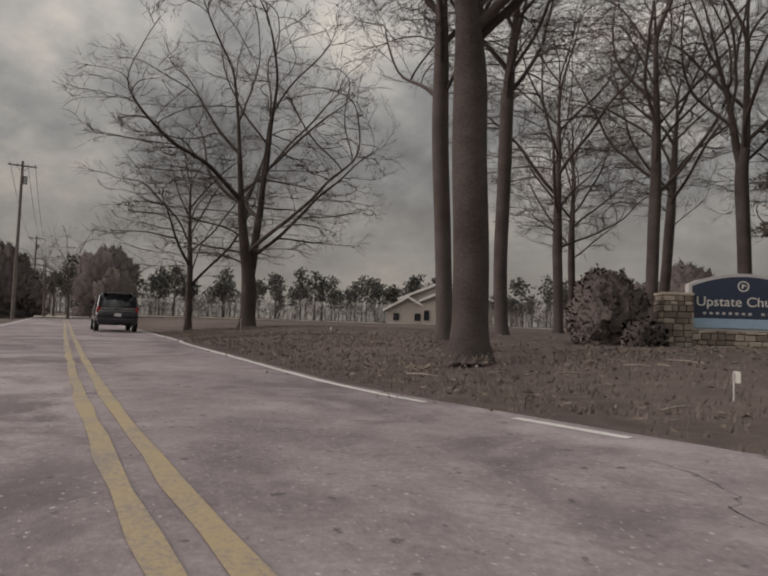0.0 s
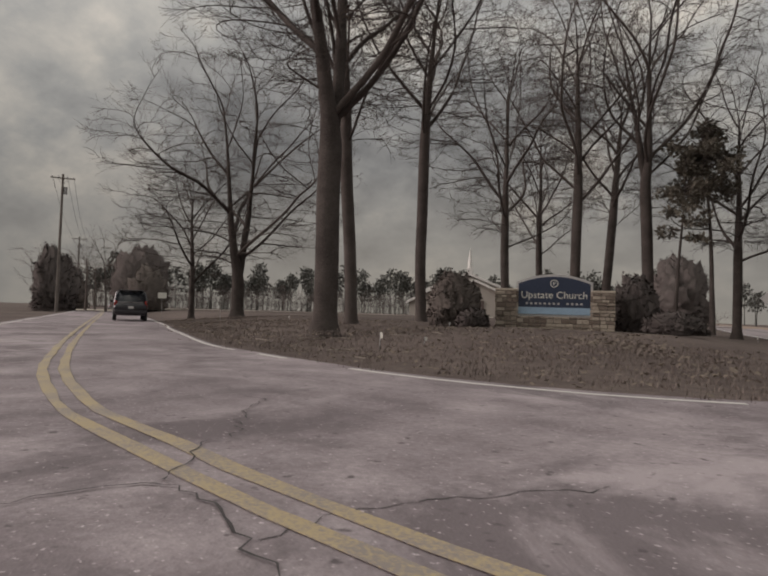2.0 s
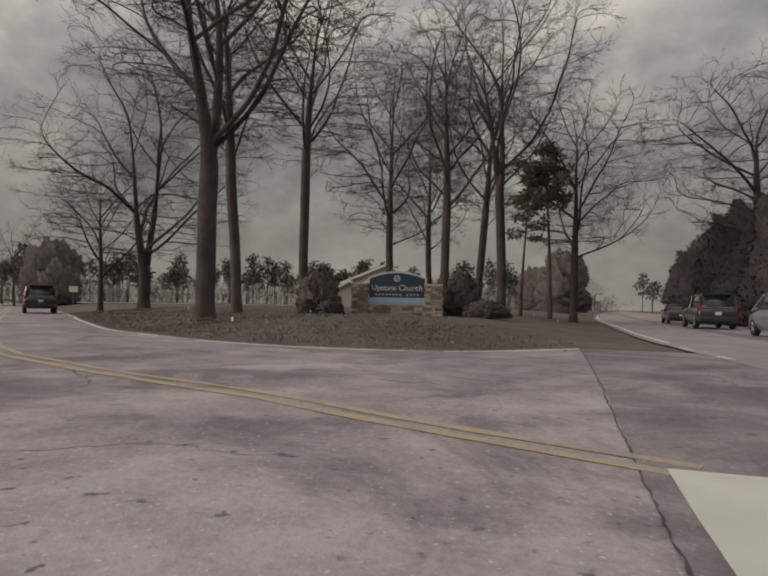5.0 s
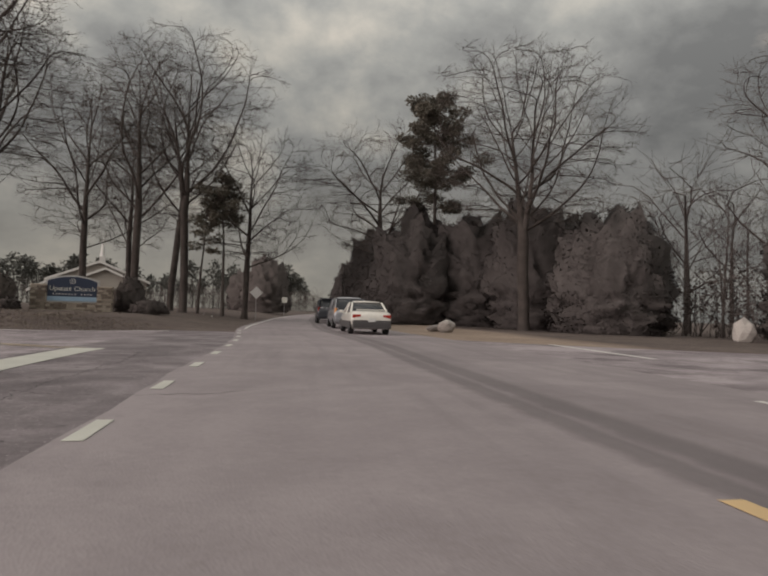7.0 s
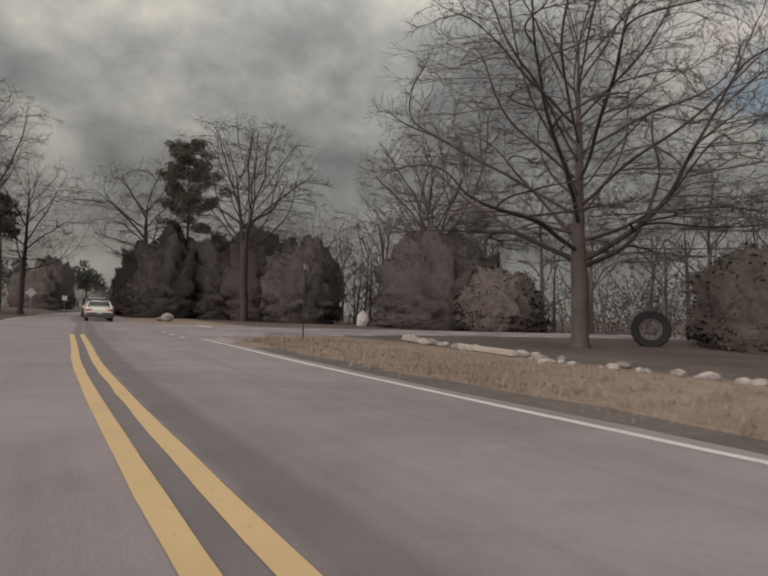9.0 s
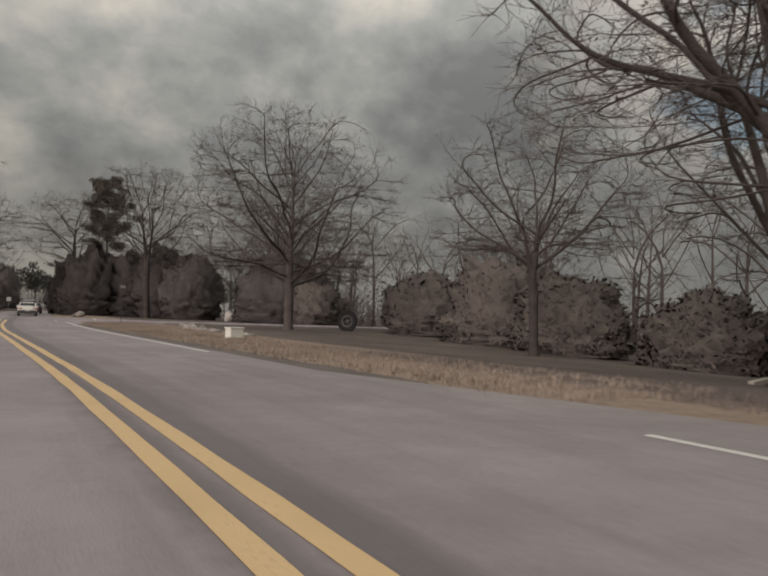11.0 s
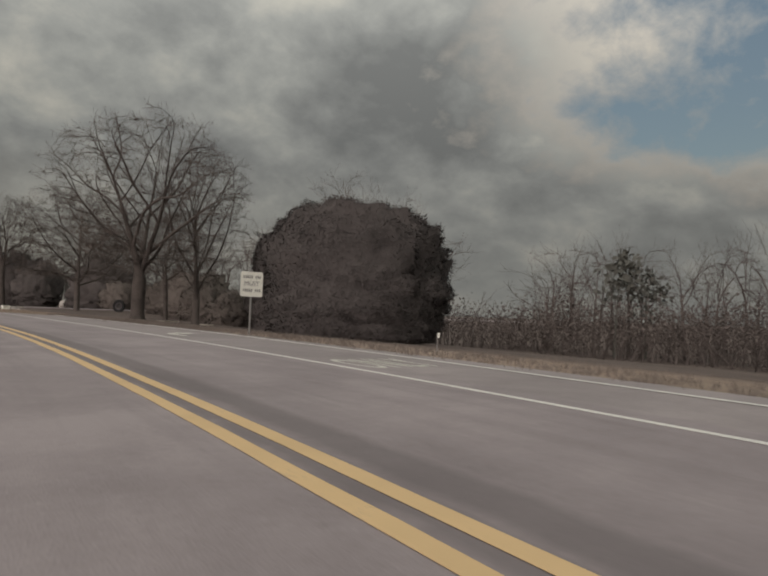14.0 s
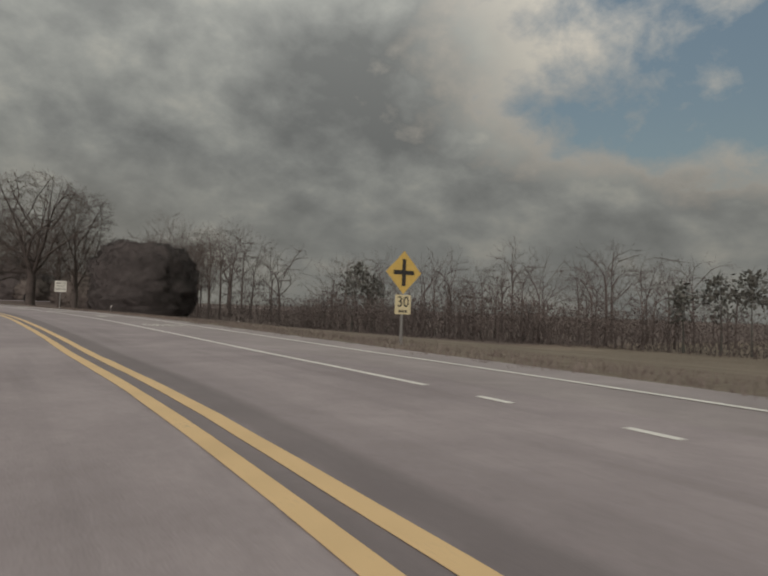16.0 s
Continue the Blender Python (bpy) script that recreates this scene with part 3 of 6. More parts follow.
def tubes(lines, name, mat):
    """One mesh of tapered tubes. Each line: points, radii, sides."""
    alike = collections.defaultdict(list)
    for pts, radii, sides in lines:
        alike[len(pts), sides].append((pts, radii))
    verts, tris, base = [], [], 0
    for (n, sides), some in alike.items():
        pts = np.array([p for p, _ in some], float)
        radii = np.array([r for _, r in some], float)
        d = np.gradient(pts, axis=1)
        d /= np.linalg.norm(d, axis=2)[:, :, None] + 1e-9
        ref = np.where(np.abs(d[:, :, 2:3]) > 0.9, [1.0, 0, 0], [0, 0, 1.0])
        u = np.cross(d, ref)
        u /= np.linalg.norm(u, axis=2)[:, :, None]
        w = np.cross(d, u)
        ang = np.arange(sides) * 2 * np.pi / sides
        ring = pts[:, :, None] + radii[:, :, None, None] * (np.cos(ang)[:, None] * u[:, :, None] + np.sin(ang)[:, None] * w[:, :, None])
        verts.append(ring.reshape(-1, 3))
        i = (np.arange(n - 1)[:, None] * sides + np.arange(sides)[None]).ravel()
        j = (np.arange(n - 1)[:, None] * sides + (np.arange(sides)[None] + 1) % sides).ravel()
        t = np.concatenate([np.stack([i, j, j + sides], 1), np.stack([i, j + sides, i + sides], 1)])
        tris.append((t[None] + (np.arange(len(some)) * n * sides)[:, None, None] + base).reshape(-1, 3))
        base += len(some) * n * sides
    return mesh_arrays(name, np.concatenate(verts), np.concatenate(tris), mat)


def turned(d, angle, rng):
    """The direction d bent by an angle towards a random side."""
    x, y, z = rng.normal(size=3)
    sx, sy, sz = d[1] * z - d[2] * y, d[2] * x - d[0] * z, d[0] * y - d[1] * x
    k = math.sin(angle) / (math.sqrt(sx * sx + sy * sy + sz * sz) + 1e-9)
    c = math.cos(angle)
    return np.array((d[0] * c + sx * k, d[1] * c + sy * k, d[2] * c + sz * k))


def limb(rng, at, d, length, r0, r1, segs, wander, rise):
    x, y, z = (float(c) for c in at)
    dx, dy, dz = (float(c) for c in d)
    pts, radii = [(x, y, z)], [r0]
    step = length / segs
    bends = rng.normal(0, wander, (segs, 3)).tolist()
    for k, (bx, by, bz) in enumerate(bends):
        dx, dy, dz = dx + bx, dy + by, dz + bz + rise
        n = math.sqrt(dx * dx + dy * dy + dz * dz)
        dx, dy, dz = dx / n, dy / n, dz / n
        x, y, z = x + dx * step, y + dy * step, z + dz * step
        pts.append((x, y, z))
        radii.append(r0 + (r1 - r0) * ((k + 1) / segs) ** 0.8)
    return np.array(pts), radii


def crown_width(u, belly, low, flat):
    """The width of a crown at a share u of its height, as a share of its greatest width."""
    u = np.asarray(u, float)
    swell = low + (1 - low) * np.sin(np.clip(u / belly, 0, 1) * np.pi / 2) ** 0.9
    return np.where(u < belly, swell, np.maximum(0.0, 1 - np.clip((u - belly) / (1 - belly), 0, 1) ** flat) ** (1 / flat))


def crown_points(rng, count, height, bole, spread, belly, low, lean, flat):
    """Places that the branches of a crown reach for, thicker towards its skin."""
    u = rng.random(count * 3)
    wide = crown_width(u, belly, low, flat)
    keep = rng.random(count * 3) < wide ** 1.6 + 0.03
    u, wide = u[keep][:count], wide[keep][:count]
    a = rng.uniform(0, 2 * np.pi, len(u))
    lumps = 1 + 0.13 * np.sin(2 * a + rng.uniform(0, 6)) + 0.11 * np.sin(3 * a + 5 * u + rng.uniform(0, 6))
    rad = spread * wide * lumps * rng.random(len(u)) ** 0.5
    z = height * (bole + (1 - bole) * u)
    return np.stack([rad * np.cos(a) + lean[0] * z, rad * np.sin(a) + lean[1] * z, z], 1)


def branch_tree(rng, height, bole, leader, stems, goals, step, kill, reach, lean, rise, limbs_n, tilt, spread, shape):
    """Lays out trunk and limbs, then grows branches from them towards the goals, which are struck off as they are reached: node places and parents."""
    pos, parent = [], []

    def stem(base, d, top, root, wander=0.014):
        at, k = np.array(base, float), root
        d = np.array(d, float)
        while at[2] < top:
            pos.append(at.copy())
            parent.append(k)
            k = len(pos) - 1
            d = d + rng.normal(0, wander, 3) + np.array([0, 0, 0.015])
            d /= np.linalg.norm(d)
            at = at + d * step
        return k

    fork = stem((0, 0, -0.2), (lean[0], lean[1], 1.0), height * (bole * 0.96 if stems > 1 else leader), -1)
    if stems > 1:
        first = rng.uniform(0, 6.283)
        for s in range(stems):
            a = first + s * 6.283 / stems + rng.uniform(-0.3, 0.3)
            splay = 0.16 if stems == 2 else 0.30
            stem(pos[fork] + np.array([math.cos(a), math.sin(a), 3.0]) * step * 0.3, (splay * math.cos(a), splay * math.sin(a), 1.0), height * leader * rng.uniform(0.85, 1.0), fork, 0.03)
    # limbs rise from the stems and bend upwards, out to the skin of the crown
    spine = [k for k in range(len(pos)) if height * bole * 0.9 < pos[k][2] < height * (leader - 0.04)]
    for k in range(limbs_n):
        at = spine[min(len(spine) - 1, int(len(spine) * (k + rng.uniform(0, 0.9)) / limbs_n))]
        up = (pos[at][2] / height - bole) / (1 - bole)
        a = k * 2.4 + rng.uniform(-0.4, 0.4)
        lie = (tilt * (1 - up) + 0.42 * up) * rng.uniform(0.85, 1.15)
        d = np.array([math.sin(lie) * math.cos(a), math.sin(lie) * math.sin(a), math.cos(lie)])
        p, root = np.array(pos[at]), at
        for _ in range(60):
            p = p + d * step
            u = (p[2] / height - bole) / (1 - bole)
            if u > 0.97 or math.hypot(p[0] - lean[0] * p[2], p[1] - lean[1] * p[2]) > 0.86 * spread * float(crown_width(u, *shape)) + 0.3:
                break
            pos.append(p.copy())
            parent.append(root)
            root = len(pos) - 1
            d = d + rng.normal(0, 0.085, 3) + np.array([0, 0, 0.022])
            d /= np.linalg.norm(d)
    pos, parent = np.array(pos), list(parent)
    dist = np.linalg.norm(goals[:, None] - pos[None], axis=2)
    near, gap = dist.argmin(1), dist.min(1)
    alive = gap > kill
    goals, near, gap = goals[alive], near[alive], gap[alive]
    shoots = np.bincount([p for p in parent if p >= 0], minlength=len(pos))
    for _ in range(70):
        # a fork bears three shoots at most
        open_ends = shoots[near] < 3
        goals, near, gap = goals[open_ends], near[open_ends], gap[open_ends]
        pull = gap < reach
        if not pull.any():
            break
        at = near[pull]
        d = goals[pull] - pos[at]
        d /= np.linalg.norm(d, axis=1)[:, None]
        who, place = np.unique(at, return_inverse=True)
        total = np.zeros((len(who), 3))
        np.add.at(total, place, d)
        total /= np.linalg.norm(total, axis=1)[:, None] + 1e-9
        before = pos[who] - pos[[parent[w] for w in who]]
        total += 0.75 * before / (np.linalg.norm(before, axis=1)[:, None] + 1e-9)
        total += rng.normal(0, 0.16, total.shape) + np.array([0, 0, rise])
        total[:, 2] = np.maximum(total[:, 2], -0.05)
        total /= np.linalg.norm(total, axis=1)[:, None] + 1e-9
        grown = pos[who] + total * step
        first = len(pos)
        pos = np.vstack([pos, grown])
        parent += who.tolist()
        shoots[who] += 1
        shoots = np.r_[shoots, np.zeros(len(who), int)]
        fresh = np.linalg.norm(goals[:, None] - grown[None], axis=2)
        best, close = fresh.argmin(1), fresh.min(1)
        nearer = close < gap
        near = np.where(nearer, first + best, near)
        gap = np.minimum(gap, close)
        alive = gap > kill
        goals, near, gap = goals[alive], near[alive], gap[alive]
        if not len(goals):
            break
    return pos, np.array(parent)


def bare_tree_lines(seed, height, radius, bole, spread, stems=1, goals=1000, step=0.42, belly=0.5, low=0.25, flat=2.2, leader=0.88, lean=(0, 0), rise=0.3, twigs_each=3, tip=0.0108, fine=True, limbs_n=13, tilt=0.85):
    """A leafless broadleaf tree as tapered lines: trunk, limbs, branches and twigs.
    bole: clear trunk as a share of the height; spread: crown radius in metres."""
    rng = np.random.default_rng(seed)
    pos, parent = branch_tree(rng, height, bole, leader, stems, crown_points(rng, int(goals * 0.7), height * 0.985, bole, spread, belly, low, lean, flat), step, step * 1.3, max(2.2, spread * 0.4), lean, rise, limbs_n, tilt, spread, (belly, low, flat))
    n = len(pos)
    kids = [[] for _ in range(n)]
    for k in range(1, n):
        kids[parent[k]].append(k)
    # girth by the pipe rule: the tips' girths add up down to the root
    tips = np.zeros(n)
    for k in range(n - 1, -1, -1):
        tips[k] = max(1.0, tips[k])
        if k:
            tips[parent[k]] += tips[k]
    power = math.log(max(2.0, tips[0])) / math.log(radius / tip)
    girth = tip * tips ** (1 / power)
    trunk, limbs, branches, twigs = [], [], [], []
    todo = [(0, -1, 0)]
    while todo:
        k, before, level = todo.pop()
        chain = [k]
        while kids[chain[-1]]:
            some = sorted(kids[chain[-1]], key=lambda c: -tips[c])
            for c in some[1:]:
                todo.append((c, chain[-1], level + 1))
            chain.append(some[0])
        pts = pos[chain] if before < 0 else np.vstack([pos[before], pos[chain]])
        radii = girth[chain] if before < 0 else np.r_[min(girth[before], girth[k] * 1.15), girth[chain]]
        for _ in range(2):
            if len(pts) > 3:
                pts = np.vstack([pts[:1], pts[1:-1] * 0.5 + (pts[:-2] + pts[2:]) * 0.25, pts[-1:]])
        if len(pts) < 2:
            pts, radii = np.vstack([pts, pts + [0, 0, 0.1]]), np.r_[radii, radii]
        radii = np.array(radii)
        for _ in range(3):
            if len(radii) > 3:
                radii = np.r_[radii[:1], radii[1:-1] * 0.5 + (radii[:-2] + radii[2:]) * 0.25, radii[-1:]]
        if level == 0:
            radii[0] *= 1.5
            radii[1] *= 1.12
            trunk.append((pts, radii, 11))
        elif level < 3 and radii[1] > 0.04:
            limbs.append((pts, radii, 7))
        else:
            branches.append((pts, radii, 5 if radii[0] > 0.03 else 3))
    # twigs on the thin outer wood
    outer = np.where((girth < tip * 2.6) & (pos[:, 2] > height * bole * 0.8))[0]
    for k in outer:
        back = parent[k]
        d0 = (pos[k] - pos[back]) / (np.linalg.norm(pos[k] - pos[back]) + 1e-9)
        for _ in range(twigs_each if not kids[k] else 1):
            d = turned(d0, rng.uniform(0.25, 0.95), rng)
            length = rng.uniform(0.4, 1.15) * step / 0.42
            tp, tr = limb(rng, pos[k], d, length, tip * 0.85, tip * 0.5, 2, 0.16, 0.07)
            twigs.append((tp, tr, 3))
            if fine:
                d = turned((tp[1] - tp[0]) / np.linalg.norm(tp[1] - tp[0]), rng.uniform(0.4, 0.9), rng)
                fp, fr = limb(rng, tp[1], d, length * rng.uniform(0.4, 0.75), tip * 0.65, tip * 0.42, 1, 0.15, 0.05)
                twigs.append((fp, fr, 3))
    return trunk, limbs, branches, twigs


def bare_tree(name, at, label, seed, height, radius, bole, spread, group="", turn=0.0, clusters=0, **more):
    trunk, limbs, branches, twigs = bare_tree_lines(seed, height, radius, bole, spread, **more)
    ob = thing(name, pose(at[0], at[1], ground_height(*at[:2]) if len(at) < 3 else at[2], 0, 0, turn), label, "tree", group)
    part("trunk", tubes(trunk, "trunk", BARK), BARK, ob)
    for line in limbs:
        part("limb", tubes([line], "limb", BARK), BARK, ob)
    tagged(part("branchwork", tubes(branches, "branchwork", BARK), BARK, ob), kind="stuff")
    part("crown", tubes(twigs, "crown", TWIG), TWIG, ob)
    if clusters:
        # a few withered leaves still hang in clusters
        rng = np.random.default_rng(seed + 500)
        ends = np.array([twigs[k][0][-1] for k in rng.integers(len(twigs), size=clusters)])
        v, t = leaf_cloud(rng, ends, rng.uniform(0.14, 0.26, clusters), clusters * 12, 0.085, 0.9, 0.9)
        tagged(part("withered_leaves", mesh_arrays("withered_leaves", v, t, WITHERED), WITHERED, ob, "withered brown leaves"), kind="stuff")
    return ob


def leaf_cloud(rng, centres, radii, count, size, squash=1.0, inside=0.25):
    """Small leaf-like triangles in pairs over lumps: vertices and triangles."""
    centres, radii = np.asarray(centres, float), np.asarray(radii, float)
    pick = rng.choice(len(centres), count, p=radii ** 2 / np.sum(radii ** 2))
    d = rng.normal(size=(count, 3))
    d /= np.linalg.norm(d, axis=1)[:, None]
    r = radii[pick] * (1 - inside * rng.random(count) ** 2 + rng.normal(0, 0.035, count))
    p = centres[pick] + d * r[:, None] * np.array([1, 1, squash])
    out = d + rng.normal(0, 0.7, (count, 3))
    out /= np.linalg.norm(out, axis=1)[:, None]
    side = np.cross(out, rng.normal(size=(count, 3)))
    side /= np.linalg.norm(side, axis=1)[:, None]
    s = size * rng.uniform(0.6, 1.4, count)[:, None]
    a, b, c, e = p, p + out * s * 0.55 + side * s * 0.32, p + out * s * 1.15, p + out * s * 0.55 - side * s * 0.32
    verts = np.stack([a, b, c, e], 1).reshape(-1, 3)
    i = np.arange(count) * 4
    return verts, np.concatenate([np.stack([i, i + 1, i + 2], 1), np.stack([i, i + 2, i + 3], 1)])


def lump_core(rng, centres, radii, squash, shrink=0.84, fine=3):
    """Dark broken masses of inner foliage."""
    verts, tris, base = [], [], 0
    b = bmesh.new()
    bmesh.ops.create_icosphere(b, subdivisions=fine, radius=1)
    b.verts.ensure_lookup_table()
    unit = np.array([vv.co[:] for vv in b.verts])
    t = np.array([[x.index for x in f.verts] for f in b.faces])
    b.free()
    for c, r in zip(centres, radii):
        v = unit * (shrink + rng.normal(0, 0.12, len(unit)))[:, None]
        verts.append(v * r * np.array([1, 1, squash]) + c)
        tris.append(t + base)
        base += len(v)
    return np.concatenate(verts), np.concatenate(tris)


def leafy_mass(rng, radius, height, rough, leaves, size, waist=0.38, narrow=0.75):
    """A dense shrub down to the ground: an uneven domed body covered with small leaves and stray sprigs."""
    b = bmesh.new()
    bmesh.ops.create_icosphere(b, subdivisions=4, radius=1)
    b.verts.ensure_lookup_table()
    unit = np.array([v.co[:] for v in b.verts])
    tris = np.array([[v.index for v in f.verts] for f in b.faces])
    b.free()
    o = rng.uniform(0, 80, 3)
    bumps = np.array([0.5 * noise.noise(Vector(u * 1.9 + o)) + 0.75 * noise.noise(Vector(u * 4.6 + o)) + 0.55 * noise.noise(Vector(u * 10.0 + o)) for u in unit])
    flat = np.hypot(unit[:, 0], unit[:, 1]) + 1e-6
    above = unit[:, 2] > 0
    r = np.where(above, flat ** narrow, 1 - 0.12 * (1 - flat))
    z = np.where(above, waist + (1 - waist) * np.abs(unit[:, 2]) ** 0.9, waist * (1 + 1.05 * np.minimum(0, unit[:, 2])))
    body = np.stack([unit[:, 0] / flat * r * radius, unit[:, 1] / flat * r * radius, z * height], 1)
    body[:, :2] *= (1 + rough * bumps)[:, None]
    body[:, 2] *= 1 + rough * 0.75 * bumps * above
    middle = np.array([0, 0, waist * height])
    core = middle + (body - middle) * 0.972
    tri = tris[rng.integers(len(tris), size=leaves)]
    w = rng.dirichlet((1, 1, 1), leaves)
    p = (body[tri] * w[:, :, None]).sum(1)
    d = p / np.array([radius, radius, height]) - np.array([0, 0, waist])
    d /= np.linalg.norm(d, axis=1)[:, None] + 1e-9
    stray = np.where(rng.random(leaves) < 0.2, rng.uniform(0, 0.032, leaves) * radius, rng.uniform(-0.04, 0.012, leaves) * radius)
    p = p + d * stray[:, None]
    out = d * 0.5 + rng.normal(0, 0.6, (leaves, 3))
    out /= np.linalg.norm(out, axis=1)[:, None]
    side = np.cross(out, rng.normal(size=(leaves, 3)))
    side /= np.linalg.norm(side, axis=1)[:, None]
    facing = np.einsum("ij,ij->i", np.cross(side, out), d)
    side *= np.where(facing < 0, -1.0, 1.0)[:, None]
    s = size * rng.uniform(0.6, 1.4, leaves)[:, None]
    quads = np.stack([p, p + out * s * 0.55 + side * s * 0.34, p + out * s * 1.15, p + out * s * 0.55 - side * s * 0.34], 1).reshape(-1, 3)
    i = np.arange(leaves) * 4 + len(core)
    verts = np.vstack([core, quads])
    verts[:, 2] = np.maximum(verts[:, 2], 0.01)
    # leaves shade with the body that carries them
    dc = core / np.array([radius, radius, height]) - np.array([0, 0, waist])
    normals = np.vstack([dc + rng.normal(0, 0.3, dc.shape), np.repeat(d + rng.normal(0, 0.24, d.shape), 4, axis=0)])
    normals /= np.linalg.norm(normals, axis=1)[:, None]
    normals[:, 2] += 0.3
    normals /= np.linalg.norm(normals, axis=1)[:, None]
    return verts, np.vstack([tris, np.stack([i, i + 1, i + 2], 1), np.stack([i, i + 2, i + 3], 1)]), normals


def evergreen(name, at, label, seed, radius, height, mat, leaves=9000, size=0.16, group="", category="bush", rough=0.38, trunk=True, waist=0.34, narrow=0.92):
    rng = np.random.default_rng(seed)
    ob = thing(name, pose(at[0], at[1], ground_height(*at)), label, category, group)
    v, t, normals = leafy_mass(rng, radius, height, rough, leaves, size * 1.5, waist, narrow)
    me = mesh_arrays("foliage", v, t, mat)
    me.polygons.foreach_set("use_smooth", [True] * len(me.polygons))
    me.normals_split_custom_set_from_vertices(normals.tolist())
    part("foliage", me, mat, ob)
    if trunk:
        for _ in range(4):
            line = limb(rng, (rng.normal(0, radius * 0.2), rng.normal(0, radius * 0.2), -0.1), np.array([rng.normal(0, 0.2), rng.normal(0, 0.2), 1.0]), height * 0.5, 0.09, 0.04, 4, 0.08, 0.0) + (6,)
            part("stem", tubes([line], "stem", BARK), BARK, ob)
    return ob


def pine_lines(seed, height, crown_from, spread):
    rng = np.random.default_rng(seed)
    r = height * 0.013 + 0.03
    tp, tr = limb(rng, (0, 0, -0.1), np.array([0, 0, 1.0]), height, r, r * 0.15, 9, 0.02, 0.0)
    boughs, cs, rs = [], [], []
    n = int(height * 1.5)
    for k in range(n):
        f = crown_from + (1 - crown_from) * (k + rng.uniform(0, 0.8)) / n
        i = f * 9
        a = min(8, int(i))
        p = tp[a] + (tp[a + 1] - tp[a]) * (i - a)
        u = (f - crown_from) / (1 - crown_from)
        ln = spread * (0.68 + 0.32 * math.sin(math.pi * min(1.0, u * 1.25))) * (1 - 0.65 * u ** 4) * rng.uniform(0.5, 1.05)
        az = k * 2.4 + rng.uniform(-0.6, 0.6)
        d = np.array([math.cos(az), math.sin(az), rng.uniform(0.0, 0.45)])
        bp, br = limb(rng, p, d / np.linalg.norm(d), ln, 0.05, 0.015, 4, 0.12, 0.06)
        boughs.append((bp, br, 4))
        for q in range(3):
            cs.append(bp[2 + q] + rng.normal(0, 0.18, 3))
            rs.append(rng.uniform(0.32, 0.62) * spread * 0.32)
    return (tp, tr, 9), boughs, np.array(cs), np.array(rs)


def pine_tree(name, at, label, seed, height, crown_from, spread, group="", leaves=9000):
    rng = np.random.default_rng(seed + 7)
    trunk, boughs, cs, rs = pine_lines(seed, height, crown_from, spread)
    ob = thing(name, pose(at[0], at[1], ground_height(*at)), label, "tree", group)
    part("trunk", tubes([trunk], "trunk", BARK), BARK, ob)
    for line in boughs:
        part("bough", tubes([line], "bough", BARK), BARK, ob)
    v, t = leaf_cloud(rng, cs, rs, leaves, 0.2, 0.55, 0.9)
    part("needles", mesh_arrays("needles", v, t, NEEDLE), NEEDLE, ob)
    return ob


# hardwoods on the corner by the sign
CORNER = [  # x, y, height, radius, bole, spread, stems, seed, lean, belly, share of the width at the crown's foot
    (-19.8, 27.4, 18.5, 0.42, 0.17, 8.6, 2, 11, (0, 0), 0.42, 0.45),
    (-3.2, 12.1, 21.0, 0.38, 0.33, 7.4, 2, 12, (0.012, 0.01), 0.55, 0.2),
    (-5.5, 17.8, 19.5, 0.26, 0.38, 5.2, 1, 13, (-0.02, 0), 0.6, 0.15),
    (-5.1, 24.3, 20.5, 0.28, 0.42, 5.4, 1, 14, (0, 0), 0.6, 0.2),
    (-4.5, 38.1, 21.5, 0.30, 0.27, 6.6, 1, 15, (0, 0), 0.45, 0.5),
    (-4.9, 52.0, 21.0, 0.30, 0.3, 5.6, 1, 16, (-0.04, 0), 0.5, 0.4),
    (0.7, 35.7, 23.5, 0.32, 0.34, 5.4, 1, 17, (0, 0), 0.55, 0.3),
    (1.5, 44.4, 22.5, 0.33, 0.34, 5.6, 1, 18, (0.02, 0), 0.6, 0.2),
    (5.0, 35.0, 24.0, 0.33, 0.4, 6.4, 2, 19, (0.01, 0), 0.66, 0.12),
    (9.8, 37.8, 17.0, 0.26, 0.28, 6.0, 1, 20, (0.03, 0), 0.45, 0.5),
]
for x, y, h, r, bole, spread, stems, seed, lean, belly, low in CORNER:
    bare_tree("hardwood_tree", (x, y), "tall leafless hardwood with a forked trunk on the corner lawn" if stems > 1 else "tall leafless hardwood on the corner lawn", seed, h, r, bole, spread,
              "trees on the corner lawn", stems=stems, lean=lean, belly=belly, low=low, goals=1050, limbs_n=15, tilt=1.0 if low > 0.3 else 0.8, clusters=45)
bare_tree("hardwood_tree", (-24.0, 27.5), "small leafless tree with a low spreading crown", 21, 11.5, 0.2, 0.22, 4.4, "trees on the corner lawn", goals=500, belly=0.5, low=0.4)
pine_tree("pine_tree", (8.4, 34.5), "slender pine with a dark tufted top", 31, 11.6, 0.66, 3.2, "pines on the corner", 5200)
pine_tree("pine_tree", (6.5, 33.8), "slender pine with sparse low boughs", 32, 9.0, 0.6, 2.2, "pines on the corner", 2000)

# ---- woods ----


def joined(items):
    verts, tris, base = [], [], 0
    for v, t in items:
        verts.append(v)
        tris.append(t + base)
        base += len(v)
    return np.concatenate(verts), np.concatenate(tris)


